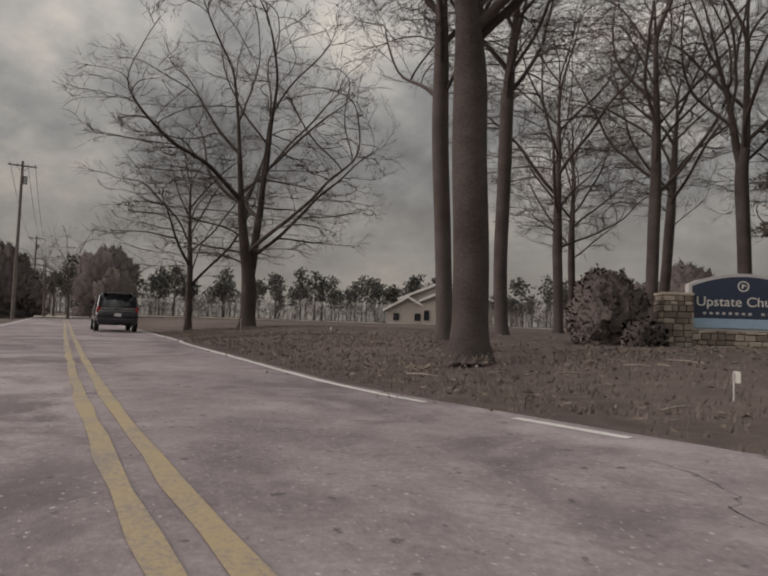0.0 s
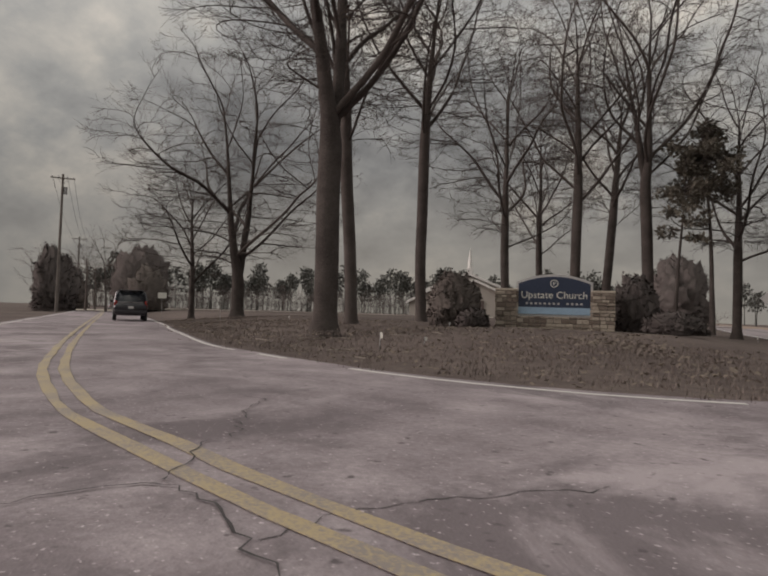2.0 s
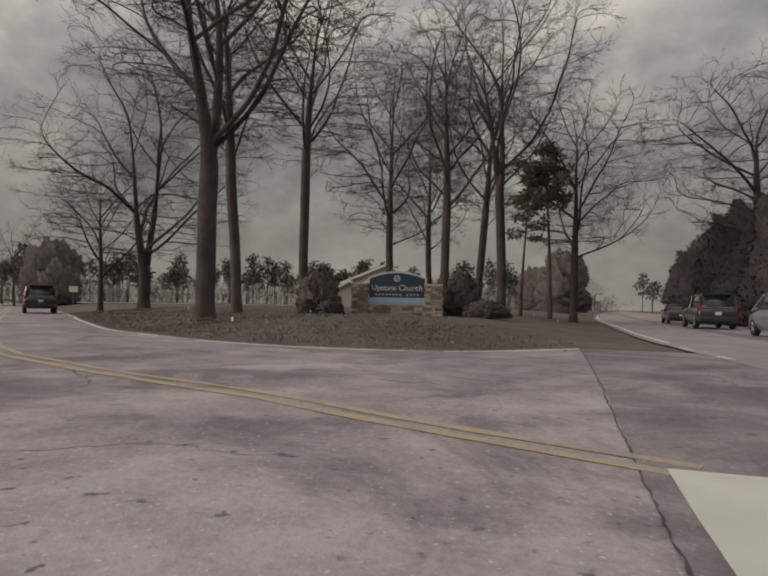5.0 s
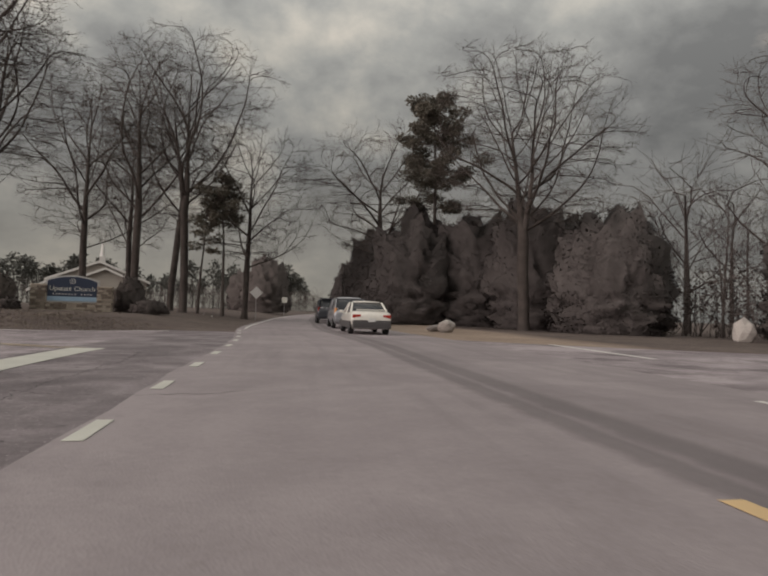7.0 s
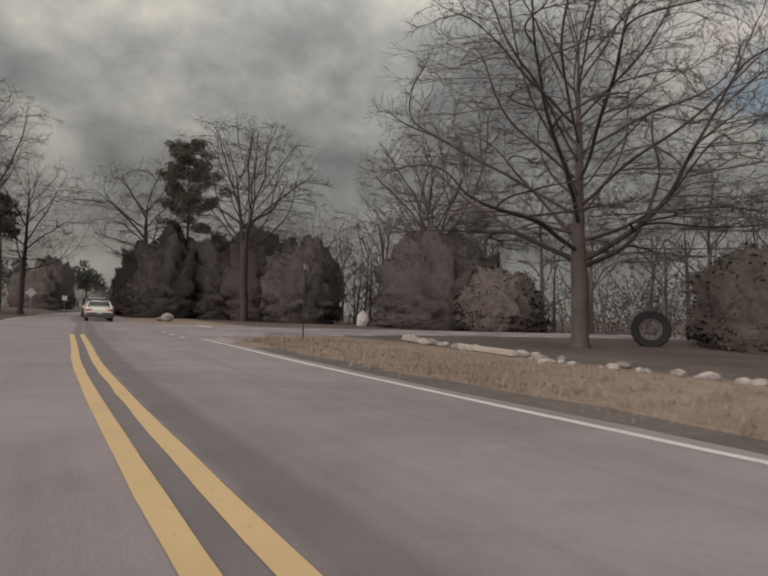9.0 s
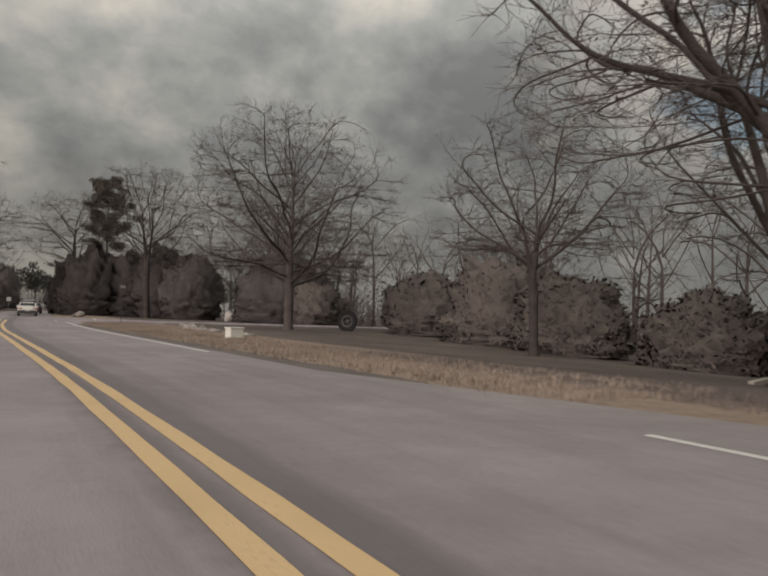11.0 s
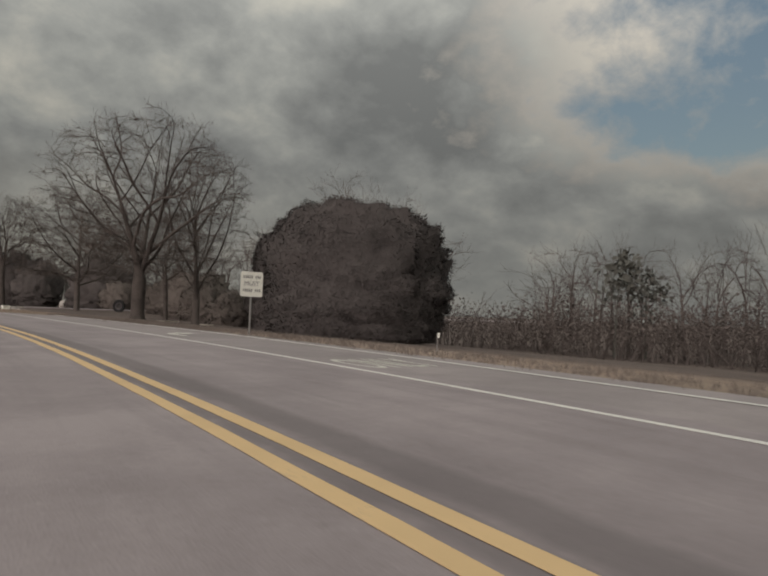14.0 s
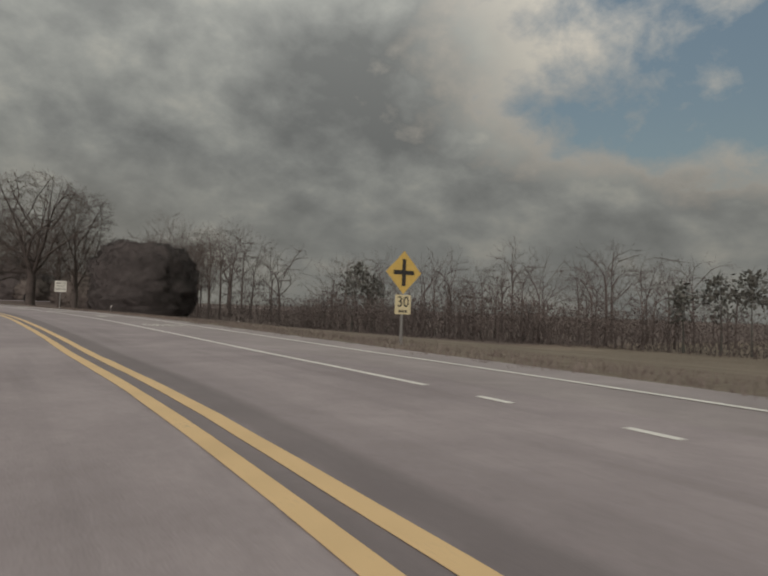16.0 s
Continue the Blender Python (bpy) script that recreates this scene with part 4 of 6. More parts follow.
def arrays_of(me):
    v = np.empty(len(me.vertices) * 3, np.float32)
    me.vertices.foreach_get("co", v)
    t = np.empty(len(me.loops), np.int32)
    me.loops.foreach_get("vertex_index", t)
    return v.reshape(-1, 3), t.reshape(-1, 3)


def woodland(name, spots, label, kinds, mat):
    """A far belt of leafless trees or pines, joined: one of a few kinds set down at each spot, turned and scaled."""
    rng = np.random.default_rng(len(spots))
    items = []
    for x, y, s in spots:
        v, t = kinds[rng.integers(len(kinds))]
        a = rng.uniform(0, 6.28)
        c, d = math.cos(a), math.sin(a)
        w = s * rng.uniform(0.85, 1.15)
        q = np.stack([(v[:, 0] * c - v[:, 1] * d) * w, (v[:, 0] * d + v[:, 1] * c) * w, v[:, 2] * s * rng.uniform(0.85, 1.12)], 1)
        items.append((q + [x, y, ground_height(x, y) - 0.1], t))
    v, t = joined(items)
    return tagged(new(name, mesh_arrays(name, v, t, mat)), label, "woods", kind="stuff")


def far_kinds():
    bare, pines, brush, slim = [], [], [], []
    for seed in range(3):
        a, b, c, d = bare_tree_lines(120 + seed, 12.0, 0.13, 0.3, 2.3, goals=260, step=0.5, belly=0.6, low=0.4, leader=0.9, rise=0.75, twigs_each=3, tip=0.008, fine=False, limbs_n=12, tilt=0.5)
        slim.append(arrays_of(tubes([(p, r, 5) for p, r, _ in a + b] + [(p, r, 3) for p, r, _ in c + d], "slim_tree", TWIG_FAR)))
    for seed in range(5):
        a, b, c, d = bare_tree_lines(100 + seed, 16.0, 0.24, 0.15, 5.2 + 0.4 * seed, goals=95, step=0.95, belly=0.6, low=0.4, leader=0.8, rise=0.5, twigs_each=2, tip=0.021, fine=False, limbs_n=10, tilt=1.0)
        bare.append(arrays_of(tubes([(p[::2] if len(p) > 6 else p, r[::2] if len(p) > 6 else r, 4) for p, r, _ in a + b] + [(p, r, 3) for p, r, _ in c + d], "far_tree", TWIG_FAR)))
    for seed in range(4):
        rng = np.random.default_rng(200 + seed)
        a, b, cs, rs = pine_lines(210 + seed, 18.0, 0.45 + 0.05 * seed, 4.8)
        tv = arrays_of(tubes([(a[0], np.array(a[1]) * 1.3, 4)] + [(p, r, 3) for p, r, _ in b], "far_pine", NEEDLE_FAR))
        lv, lt = leaf_cloud(rng, cs, rs * 1.2, 300, 1.05, 0.7, 0.8)
        pines.append(joined([tv, (lv, lt)]))
    for seed in range(4):
        rng = np.random.default_rng(300 + seed)
        lines = []
        for k in range(9):
            d = np.array([rng.normal(0, 0.35), rng.normal(0, 0.35), 1.0])
            p, r = limb(rng, (rng.normal(0, 1.3), rng.normal(0, 1.3), 0), d / np.linalg.norm(d), rng.uniform(1.6, 4.2), 0.03, 0.012, 4, 0.12, 0.0)
            lines.append((p, r, 3))
            for w in range(2):
                a = rng.integers(1, 4)
                tp, tr = limb(rng, p[a], turned(d / np.linalg.norm(d), rng.uniform(0.3, 0.9), rng), rng.uniform(0.5, 1.4), 0.018, 0.009, 3, 0.2, 0.02)
                lines.append((tp, tr, 3))
        v, t = arrays_of(tubes(lines, "brush", TWIG_FAR))
        lumps = np.stack([rng.normal(0, 1.1, 6), rng.normal(0, 1.1, 6), rng.uniform(0.4, 3.2, 6)], 1)
        lv, lt = leaf_cloud(rng, lumps, rng.uniform(0.8, 1.3, 6), 230, 0.15, 0.9, 0.8)
        lv[:, 2] = np.maximum(lv[:, 2], 0.0)
        brush.append(joined([(v, t), (lv, lt)]))
    return bare, pines, brush, slim


def belt(seed, a, b, count, depth, size):
    rng = np.random.default_rng(seed)
    a, b = np.array(a), np.array(b)
    n = np.array([b[1] - a[1], a[0] - b[0]])
    n = n / np.linalg.norm(n)
    out = []
    for k in range(count):
        p = a + (b - a) * (k + rng.uniform(0, 1)) / count + n * depth * rng.random()
        out.append((p[0], p[1], rng.uniform(*size)))
    return out


BARE_KINDS, PINE_KINDS, BRUSH_KINDS, SLIM_KINDS = far_kinds()
# distant pines behind the church lawn and along the two roads
woodland("far_pines", belt(1, (-250, 175), (15, 290), 120, -45, (0.7, 1.3)) + belt(2, (30, 330), (130, 300), 30, -30, (0.8, 1.1)), "distant dark pine wood behind the church lawn", PINE_KINDS, NEEDLE_FAR)
woodland("far_scrub", belt(3, (-235, 160), (30, 270), 14, -10, (0.45, 0.8)) + belt(4, (-130, 84), (-70, 40), 6, -14, (0.5, 0.8)), "distant leafless scrub at the wood's foot", BARE_KINDS, TWIG_FAR)
woodland("east_wood", belt(5, (30, 62), (58, 22), 22, -20, (0.85, 1.2)) + belt(6, (60, 24), (66, -44), 26, -28, (0.85, 1.1)),
         "leafless wood of thin trees east of the road", BARE_KINDS, TWIG_FAR)
woodland("slim_wood", belt(7, (57, -52), (52, -68), 15, -7, (0.85, 1.12)) + belt(16, (43, 31), (55, 15), 12, -8, (0.8, 1.1)), "slim leafless trees with fine upright twigs", SLIM_KINDS, TWIG_FAR)
woodland("south_wood", belt(8, (74, -62), (88, -114), 42, -22, (0.55, 0.82)) + belt(9, (88, -114), (122, -194), 40, -26, (0.46, 0.68)), "leafless wood beyond the southern field", BARE_KINDS, TWIG_FAR)
woodland("south_pines", [(76.0, -76.5, 0.5), (78.5, -78.0, 0.46), (88.5, -117.0, 0.43), (90.0, -120.0, 0.5), (91.0, -122.5, 0.45), (94.0, -129.0, 0.43), (96.0, -133.0, 0.48), (98.0, -137.0, 0.46)], "dark pines among the far southern wood", PINE_KINDS, NEEDLE_FAR)
woodland("undergrowth", belt(11, (50, 24), (54, -14), 34, -10, (1.0, 1.8)) + belt(17, (44, 29), (55, 14), 16, -8, (1.2, 1.9)) + belt(12, (55, -14), (58, -66), 36, -10, (0.8, 1.3)) + belt(13, (68, -58), (84, -115), 90, -9, (1.1, 1.8)) + belt(14, (84, -115), (117, -195), 84, -9, (1.0, 1.7)),
         "brown leafless undergrowth along the wood's edge", BRUSH_KINDS, TWIG_FAR)

woodland("far_thicket", belt(15, (-240, 168), (20, 276), 120, -14, (2.2, 3.6)), "distant brown thicket under the pines", BRUSH_KINDS, TWIG_FAR)

# evergreens east of the road
for k, (x, y, r, h) in enumerate([(21.6, 56.0, 3.6, 7.5), (22.8, 44.0, 4.0, 8.6), (25.2, 37.0, 4.2, 9.4), (30.8, 37.2, 4.8, 9.8), (35.3, 33.2, 4.7, 10.2), (37.6, 24.2, 4.0, 8.6)]):
    evergreen("evergreen_thicket", (x, y), "dense dark evergreen thicket beside the road", 40 + k, r, h, LEAF_DEEP, 16000, 0.098, "evergreens along the eastern roadside")
evergreen("evergreen_thicket", (47.0, 11.5), "broad brown-green evergreen shrub under a bare tree", 50, 5.6, 8.8, LEAF_DEEP, 22000, 0.09, "evergreens along the eastern roadside")
evergreen("cedar_tree", (54.5, -53.4), "broad brownish cedar at the wood's edge", 51, 3.9, 10.4, LEAF_DEEP, 34000, 0.085, category="tree", rough=0.26, waist=0.36, narrow=0.95)
evergreen("evergreen_tree", (46.0, -80.2), "huge rounded dark evergreen, clipped dense to the ground", 52, 5.2, 7.5, LEAF_HOLLY, 60000, 0.06, category="tree", rough=0.19, waist=0.5, narrow=0.5)
for k, (x, y, r, h) in enumerate([(6.0, 92.0, 4.2, 9.5), (2.0, 100.0, 4.0, 7.5), (-76.0, 68.5, 4.4, 10.5), (-70.0, 64.5, 2.6, 6.5), (-66.0, 45.5, 2.0, 8.0), (-74.0, 52.0, 2.4, 7.5), (-92.0, 66.0, 3.2, 8.0),
                                  (52.5, -16.0, 3.6, 5.4), (53.0, -27.0, 4.2, 6.4), (52.0, -35.0, 3.4, 4.6), (49.0, 4.0, 3.2, 5.0), (52.0, -44.0, 2.6, 3.6)]):
    evergreen("roadside_evergreen", (x, y), "dark evergreen tree standing by the roadside" if h > 6.5 else "low brown-green shrub at the wood's edge", 60 + k, r, h, LEAF_DARK if h > 6.5 else LEAF_BROWN, 6000, 0.13,
              "scattered evergreens", category="tree" if h > 6.5 else "bush")
# bare trees east of the road
bare_tree("dome_oak", (32.0, 26.5), "large leafless oak with a rounded crown", 71, 21.6, 0.42, 0.36, 7.8, goals=1900, step=0.4, stems=2, belly=0.5, low=0.55, flat=2.0, leader=0.78, limbs_n=26, tilt=0.85)
bare_tree("roadside_oak", (22.8, 41.0), "leafless oak leaning out over the road", 72, 19.5, 0.38, 0.34, 7.4, goals=1200, lean=(-0.07, 0), belly=0.45, low=0.6, leader=0.75, limbs_n=16, tilt=1.1)
pine_tree("roadside_pine", (26.7, 35.6), "tall pine with a dark reddish crown", 73, 20.6, 0.5, 4.9, leaves=24000)
bare_tree("broom_tree", (48.0, 14.5), "leafless tree with a fan of upright branches", 74, 19.5, 0.36, 0.36, 6.8, goals=1200, stems=4, belly=0.62, low=0.15, leader=0.72, rise=0.5, limbs_n=26, tilt=0.7)
bare_tree("spreading_oak", (39.5, -16.5), "spreading leafless oak with low long limbs", 75, 17.6, 0.37, 0.2, 9.2, goals=2400, step=0.4, belly=0.4, low=0.8, leader=0.88, rise=0.2, limbs_n=40, tilt=1.2)
bare_tree("twin_oak", (39.4, -55.5), "massive leafless oak with a forked trunk", 76, 17.2, 0.56, 0.24, 7.9, goals=2000, step=0.4, stems=3, belly=0.6, low=0.5, leader=0.84, limbs_n=26, tilt=0.8, clusters=40)
bare_tree("slender_tree", (46.0, -38.7), "slender leafless tree with a forked crown", 77, 12.6, 0.24, 0.36, 5.4, goals=800, step=0.36, stems=2, belly=0.5, low=0.7, leader=0.65, limbs_n=12, tilt=1.1)
bare_tree("upright_tree", (45.5, -51.7), "leafless tree with two upright stems", 78, 17.0, 0.36, 0.16, 5.0, goals=1100, stems=2, belly=0.68, low=0.25, leader=0.82, rise=0.4, limbs_n=18, tilt=0.55, clusters=20)

# ---- road markings ----


def marking(name, label, z=0.0):
    return thing(name, Matrix(), label, "road marking", kind="structure")


SIDE_RUN = np.r_[0, np.cumsum(np.linalg.norm(np.diff(SIDE, axis=0), axis=1))]
EDGE_RUN = np.r_[0, np.cumsum(np.linalg.norm(np.diff(NORTH_EDGE, axis=0), axis=1))]
at_edge = lambda x: float(np.interp(x, NORTH_EDGE[:, 0], EDGE_RUN))
mk = marking("side_road_marking", "worn double yellow centre line and white edge lines of the side road")
for k, o in enumerate((-0.135, 0.135)):
    painted("centre_stripe", SIDE, o, 0.13, 0.006, YELLOW_WORN, mk, seed=k, ragged=0.012)
for k, (a, c) in enumerate([(-190, -2.3), (-1.1, 0.0), (2.0, 7.6), (8.4, 11.0)]):
    painted("edge_stripe", NORTH_EDGE, 0.12, 0.11, 0.004, WHITE, mk, at_edge(a), at_edge(c), seed=5 + k, ragged=0.006)
painted("edge_stripe", SOUTH_EDGE, -0.4, 0.11, 0.004, WHITE, mk, 0, float(np.interp(-6.0, SOUTH_EDGE[:, 0], np.r_[0, np.cumsum(np.linalg.norm(np.diff(SOUTH_EDGE, axis=0), axis=1))])), seed=9)
stop = np.array([(12.28, -3.86), (12.35, -5.4), (12.46, -7.0), (12.62, -8.8), (12.8, -10.6)])
sb = marking("stop_bar", "broad fresh white stop bar across the lane")
painted("bar", spline(stop, 0.5), 0.0, 0.68, 0.008, WHITE_FRESH, sb, seed=12, ragged=0.006)

mm = marking("main_road_marking", "bright double yellow centre line and white lines of the main road")
# the painted centre wanders a little to either side of the road's own line
CENTRE = MAIN + sides_of(MAIN) * np.interp(-MAIN[:, 1], (30, 36, 50, 68, 77, 87, 100, 116, 130, 147), (0.015, 0.04, -0.05, -0.17, -0.25, -0.06, 0.1, 0.1, 0.0, 0.0))[:, None]
for k, o in enumerate((-0.155, 0.155)):
    painted("centre_stripe", CENTRE, o, 0.145, 0.012, YELLOW, mm, along_main(-14.2)[0], along_main(-260)[0], seed=20 + k)
painted("edge_stripe", MAIN, 3.72, 0.11, 0.012, WHITE, mm, 10, along_main(12.0)[0], seed=22)
painted("edge_stripe", MAIN, 3.65, 0.11, 0.012, WHITE, mm, along_main(-36)[0], along_main(-260)[0], seed=23)
painted("edge_stripe", MAIN, -3.65, 0.11, 0.012, WHITE, mm, along_main(-17.2)[0], along_main(-49)[0], seed=24)
for k in range(9):
    y = 9.75 - 2.7 * k
    painted("dash", MAIN, 3.93, 0.14, 0.012, WHITE_FRESH, mm, along_main(y)[0], along_main(y - 0.78)[0], seed=30 + k)
for k, y in enumerate((-10.6, -13.2, -15.6)):
    painted("dash", MAIN, -3.2, 0.12, 0.012, WHITE, mm, along_main(y)[0], along_main(y - 0.7)[0], seed=40 + k)
# the turn lane narrows towards the south
LANE_LINE = MAIN - sides_of(MAIN) * np.interp(-MAIN[:, 1], (60, 75, 90, 105, 140), (3.9, 3.9, 3.65, 3.5, 3.2))[:, None]
LANE_EDGE = MAIN - sides_of(MAIN) * np.interp(-MAIN[:, 1], (60, 75, 90, 105, 140), (6.75, 6.75, 6.45, 6.0, 5.6))[:, None]
painted("lane_stripe", LANE_LINE, 0.0, 0.115, 0.012, WHITE, mm, along_main(-59.5)[0], along_main(-139.3)[0], seed=50)
painted("edge_stripe", LANE_EDGE, 0.0, 0.125, 0.012, WHITE, mm, along_main(-60.5)[0], along_main(-205)[0], seed=51)
for k in range(10):
    y = -140.3 - 1.88 * k
    painted("dash", LANE_LINE, 0.0, 0.115, 0.012, WHITE, mm, along_main(y)[0], along_main(y - 0.5)[0], seed=60 + k)
me_mark = marking("east_street_marking", "thin white stop line at the street mouth")
painted("stop_line", spline([(25.3, 3.4), (25.4, 0.0), (25.5, -3.0)]), 0, 0.2, 0.004, WHITE, me_mark, seed=70)


def lane_pose(y, offset, z):
    """A pose on the main road that faces north along it."""
    s = along_main(y)[0]
    p = np.array([np.interp(s, MAIN_RUN, MAIN[:, j]) for j in (0, 1)])
    q = np.array([np.interp(s - 1, MAIN_RUN, MAIN[:, j]) for j in (0, 1)])
    d = (q - p) / np.linalg.norm(q - p)
    p = p + np.array([d[1], -d[0]]) * offset
    return Matrix.LocRotScale((p[0], p[1], z), Euler((0, 0, math.atan2(-d[0], d[1]))), None)


for y in (-89.4, -109.9):
    ar = thing("turn_arrow", lane_pose(y, 4.85, 0.0075), "white right-turn arrow painted on the turn lane", "road marking", "turn lane arrows", "structure")
    b = bmesh.new()
    outline = [(-0.45, -1.25), (-0.27, -1.25), (-0.27, 0.15), (0.1, 0.42), (0.1, 0.05), (0.75, 0.62), (0.1, 1.2), (0.1, 0.84), (-0.28, 0.62), (-0.45, 0.3)]
    low = [b.verts.new((x, yy, 0)) for x, yy in outline]
    high = [b.verts.new((x, yy, 0.003)) for x, yy in outline]
    b.faces.new(high)
    for i in range(len(low)):
        j = (i + 1) % len(low)
        b.faces.new((low[i], low[j], high[j], high[i]))
    part("arrow", b, WHITE_FRESH, ar)
for y in (-100.4, -120.9):
    on = thing("lane_word", lane_pose(y, 4.75, 0.0085), "white word painted on the turn lane", "road marking", "turn lane words", "structure")
    words("letters", "ONLY", 0.62, (0, 0, 0), WHITE_FRESH, on, stretch=4.0, depth=0.001, turn=(0, 0, 0))


def crack(name, way, width, z, seed, parent, wander=1.0):
    """A jagged tar-dark crack that wanders along a few waypoints."""
    rng = np.random.default_rng(seed)
    line = spline(way, 0.09)
    n = sides_of(line)
    off = np.cumsum(rng.normal(0, 0.018, len(line)))
    off -= np.linspace(off[0], off[-1], len(line))
    line = line + n * (wander * (off + rng.normal(0, 0.03, len(line))))[:, None]
    verts, faces = [], []
    for p, d in zip(line, n):
        w = 0.4 * width * max(0.25, rng.normal(1, 0.4))
        verts += [(*(p + d * w / 2), z), (*(p - d * w / 2), z)]
    for i in range(len(line) - 1):
        faces.append((2 * i, 2 * i + 1, 2 * i + 3, 2 * i + 2))
    me = mesh_from(name, verts, faces, TAR)
    if me.polygons[0].normal.z < 0:
        me.flip_normals()
    return part(name, me, TAR, parent)


for k, (way, w) in enumerate([([(2.7, 1.2), (3.05, 1.05), (3.3, 0.5), (3.7, -0.1), (4.1, -1.0), (4.45, -1.55)], 0.03), ([(4.1, -2.3), (4.45, -1.6), (5.4, -1.95), (6.2, -2.68), (6.3, -3.6)], 0.03),
                              ([(6.2, -2.68), (6.9, -2.55), (7.5, -2.15), (8.2, -1.45), (9.4, -0.85)], 0.025), ([(0.1, 4.85), (0.45, 4.35), (0.55, 3.6), (1.6, 2.6)], 0.02),
                              ([(9.2, -6.7), (10.45, -6.9), (11.1, -6.74), (11.9, -6.9)], 0.03), ([(5.4, -1.95), (5.7, -1.2), (6.6, -0.3)], 0.02), ([(7.9, -5.3), (8.7, -4.6), (9.8, -4.5)], 0.02)]):
    crack("crack", way, w, 0.0125 if k in (0, 1, 2) else 0.003, 80 + k, SIDE_ROAD)
for k, (way, w) in enumerate([([(13.0, 5.2), (13.3, 0.0), (13.5, -2.9), (13.75, -6.5), (13.9, -9.5), (14.6, -14.0)], 0.035), ([(12.9, -5.9), (13.3, -6.1), (13.75, -6.5)], 0.02), (SEAM[:4], 0.03)]):
    crack("crack", way, w, 0.0065, 90 + k, APRON, 0.2 if k == 2 else 1.0)
crack("crack", [(13.94, -10.45), (14.22, -10.57), (14.74, -10.7), (15.4, -10.67), (16.1, -10.42), (16.46, -10.21)], 0.03, 0.0105, 95, MAIN_ROAD)

# ---- signs, church, poles ----


def monument_sign(at, face):
    """Stone-walled roadside sign with an arched navy panel between two pillars."""
    z = ground_height(*at)
    ob = thing("monument_sign", pose(at[0], at[1], z - 0.05, 0, 0, math.degrees(math.atan2(face[0], -face[1]))), "arched navy church sign between two fieldstone pillars on a stone base", "sign")
    rng = np.random.default_rng(5)
    for x, w, h, y0, d in ((-1.72, 0.74, 1.45, -0.3, 0.7), (1.72, 0.74, 1.42, -0.3, 0.7), (0, 2.7, 0.52, -0.22, 0.55)):
        core = part("pillar" if w < 1 else "base_wall", box(w - 0.06, d - 0.06, h - 0.03, (x, y0 + d / 2, h / 2), 0.02), MORTAR, ob)
        zz, row = 0.0, 0
        while zz < h - 0.05:
            rh = min(rng.uniform(0.11, 0.19), h - zz)
            for side in ("front", "back", "ends"):
                run, length = 0.0, (w if side != "ends" else d)
                while run < length - 0.03:
                    rw = min(rng.uniform(0.16, 0.36), length - run)
                    if length - run - rw < 0.08:
                        rw = length - run
                    mid = -length / 2 + run + rw / 2
                    out = rng.uniform(0.015, 0.045)
                    spots = [(x + mid, y0 - out / 2, 0)] if side == "front" else [(x + mid, y0 + d + out / 2, 0)] if side == "back" else [(x - w / 2 - out / 2, y0 + d / 2 + mid, 1), (x + w / 2 + out / 2, y0 + d / 2 + mid, 1)]
                    for sx, sy, turned_end in spots:
                        if side == "ends" and w > 1:
                            continue
                        b = bmesh.new()
                        box(rw - 0.018 if not turned_end else out + 0.05, out + 0.05 if not turned_end else rw - 0.018, rh - 0.018, (sx, sy, zz + rh / 2), 0.018, bm=b)
                        part("stone", b, STONE, core)
                    run += rw
            zz += rh
            row += 1
        if w < 1:
            part("capstone", box(w + 0.1, d + 0.1, 0.09, (x, y0 + d / 2, h + 0.045), 0.025), STONE, core)
    arch = lambda w, low, shoulder, rise: [(-w, low), (w, low)] + [(w * math.cos(a), shoulder + rise * (1 - (math.cos(a)) ** 2)) for a in np.linspace(0, math.pi, 17)]
    part("frame", plate(arch(1.38, 0.52, 1.80, 0.30), 0.30, y=-0.12), SIGN_FRAME, ob, "pale grey moulded frame")
    part("panel", plate(arch(1.29, 0.60, 1.74, 0.27), 0.02, y=-0.145), SIGN_NAVY, ob, "navy sign panel with white lettering")
    part("blue_band", plate([(-1.29, 0.60), (1.29, 0.60), (1.29, 0.86), (-1.29, 0.86)], 0.012, y=-0.158), SIGN_BLUE, ob, "pale blue band")
    part("bottom_rail", plate([(-1.38, 0.42), (1.38, 0.42), (1.38, 0.55), (-1.38, 0.55)], 0.26, y=-0.10), BLACK, ob)
    words("lettering", "Upstate Church", 0.37, (0, -0.152, 1.31), SIGN_WHITE, ob)
    for k in range(13):
        if k != 8:
            part("small_bar", box(0.085, 0.01, 0.07, (-0.98 + 0.163 * k, -0.152, 1.0)), SIGN_FRAME, ob)
    b = bmesh.new()
    for k in range(28):
        a, c = k / 28 * 6.2832, (k + 1) / 28 * 6.2832
        vs = [b.verts.new((r * math.cos(t), -0.153, 1.75 + r * math.sin(t))) for r, t in ((0.145, a), (0.145, c), (0.115, c), (0.115, a))]
        b.faces.new(vs)
    box(0.03, 0.01, 0.12, (-0.02, -0.152, 1.75), bm=b)
    box(0.09, 0.01, 0.03, (0.02, -0.152, 1.77), bm=b)
    part("emblem", b, SIGN_WHITE, ob)
    return ob


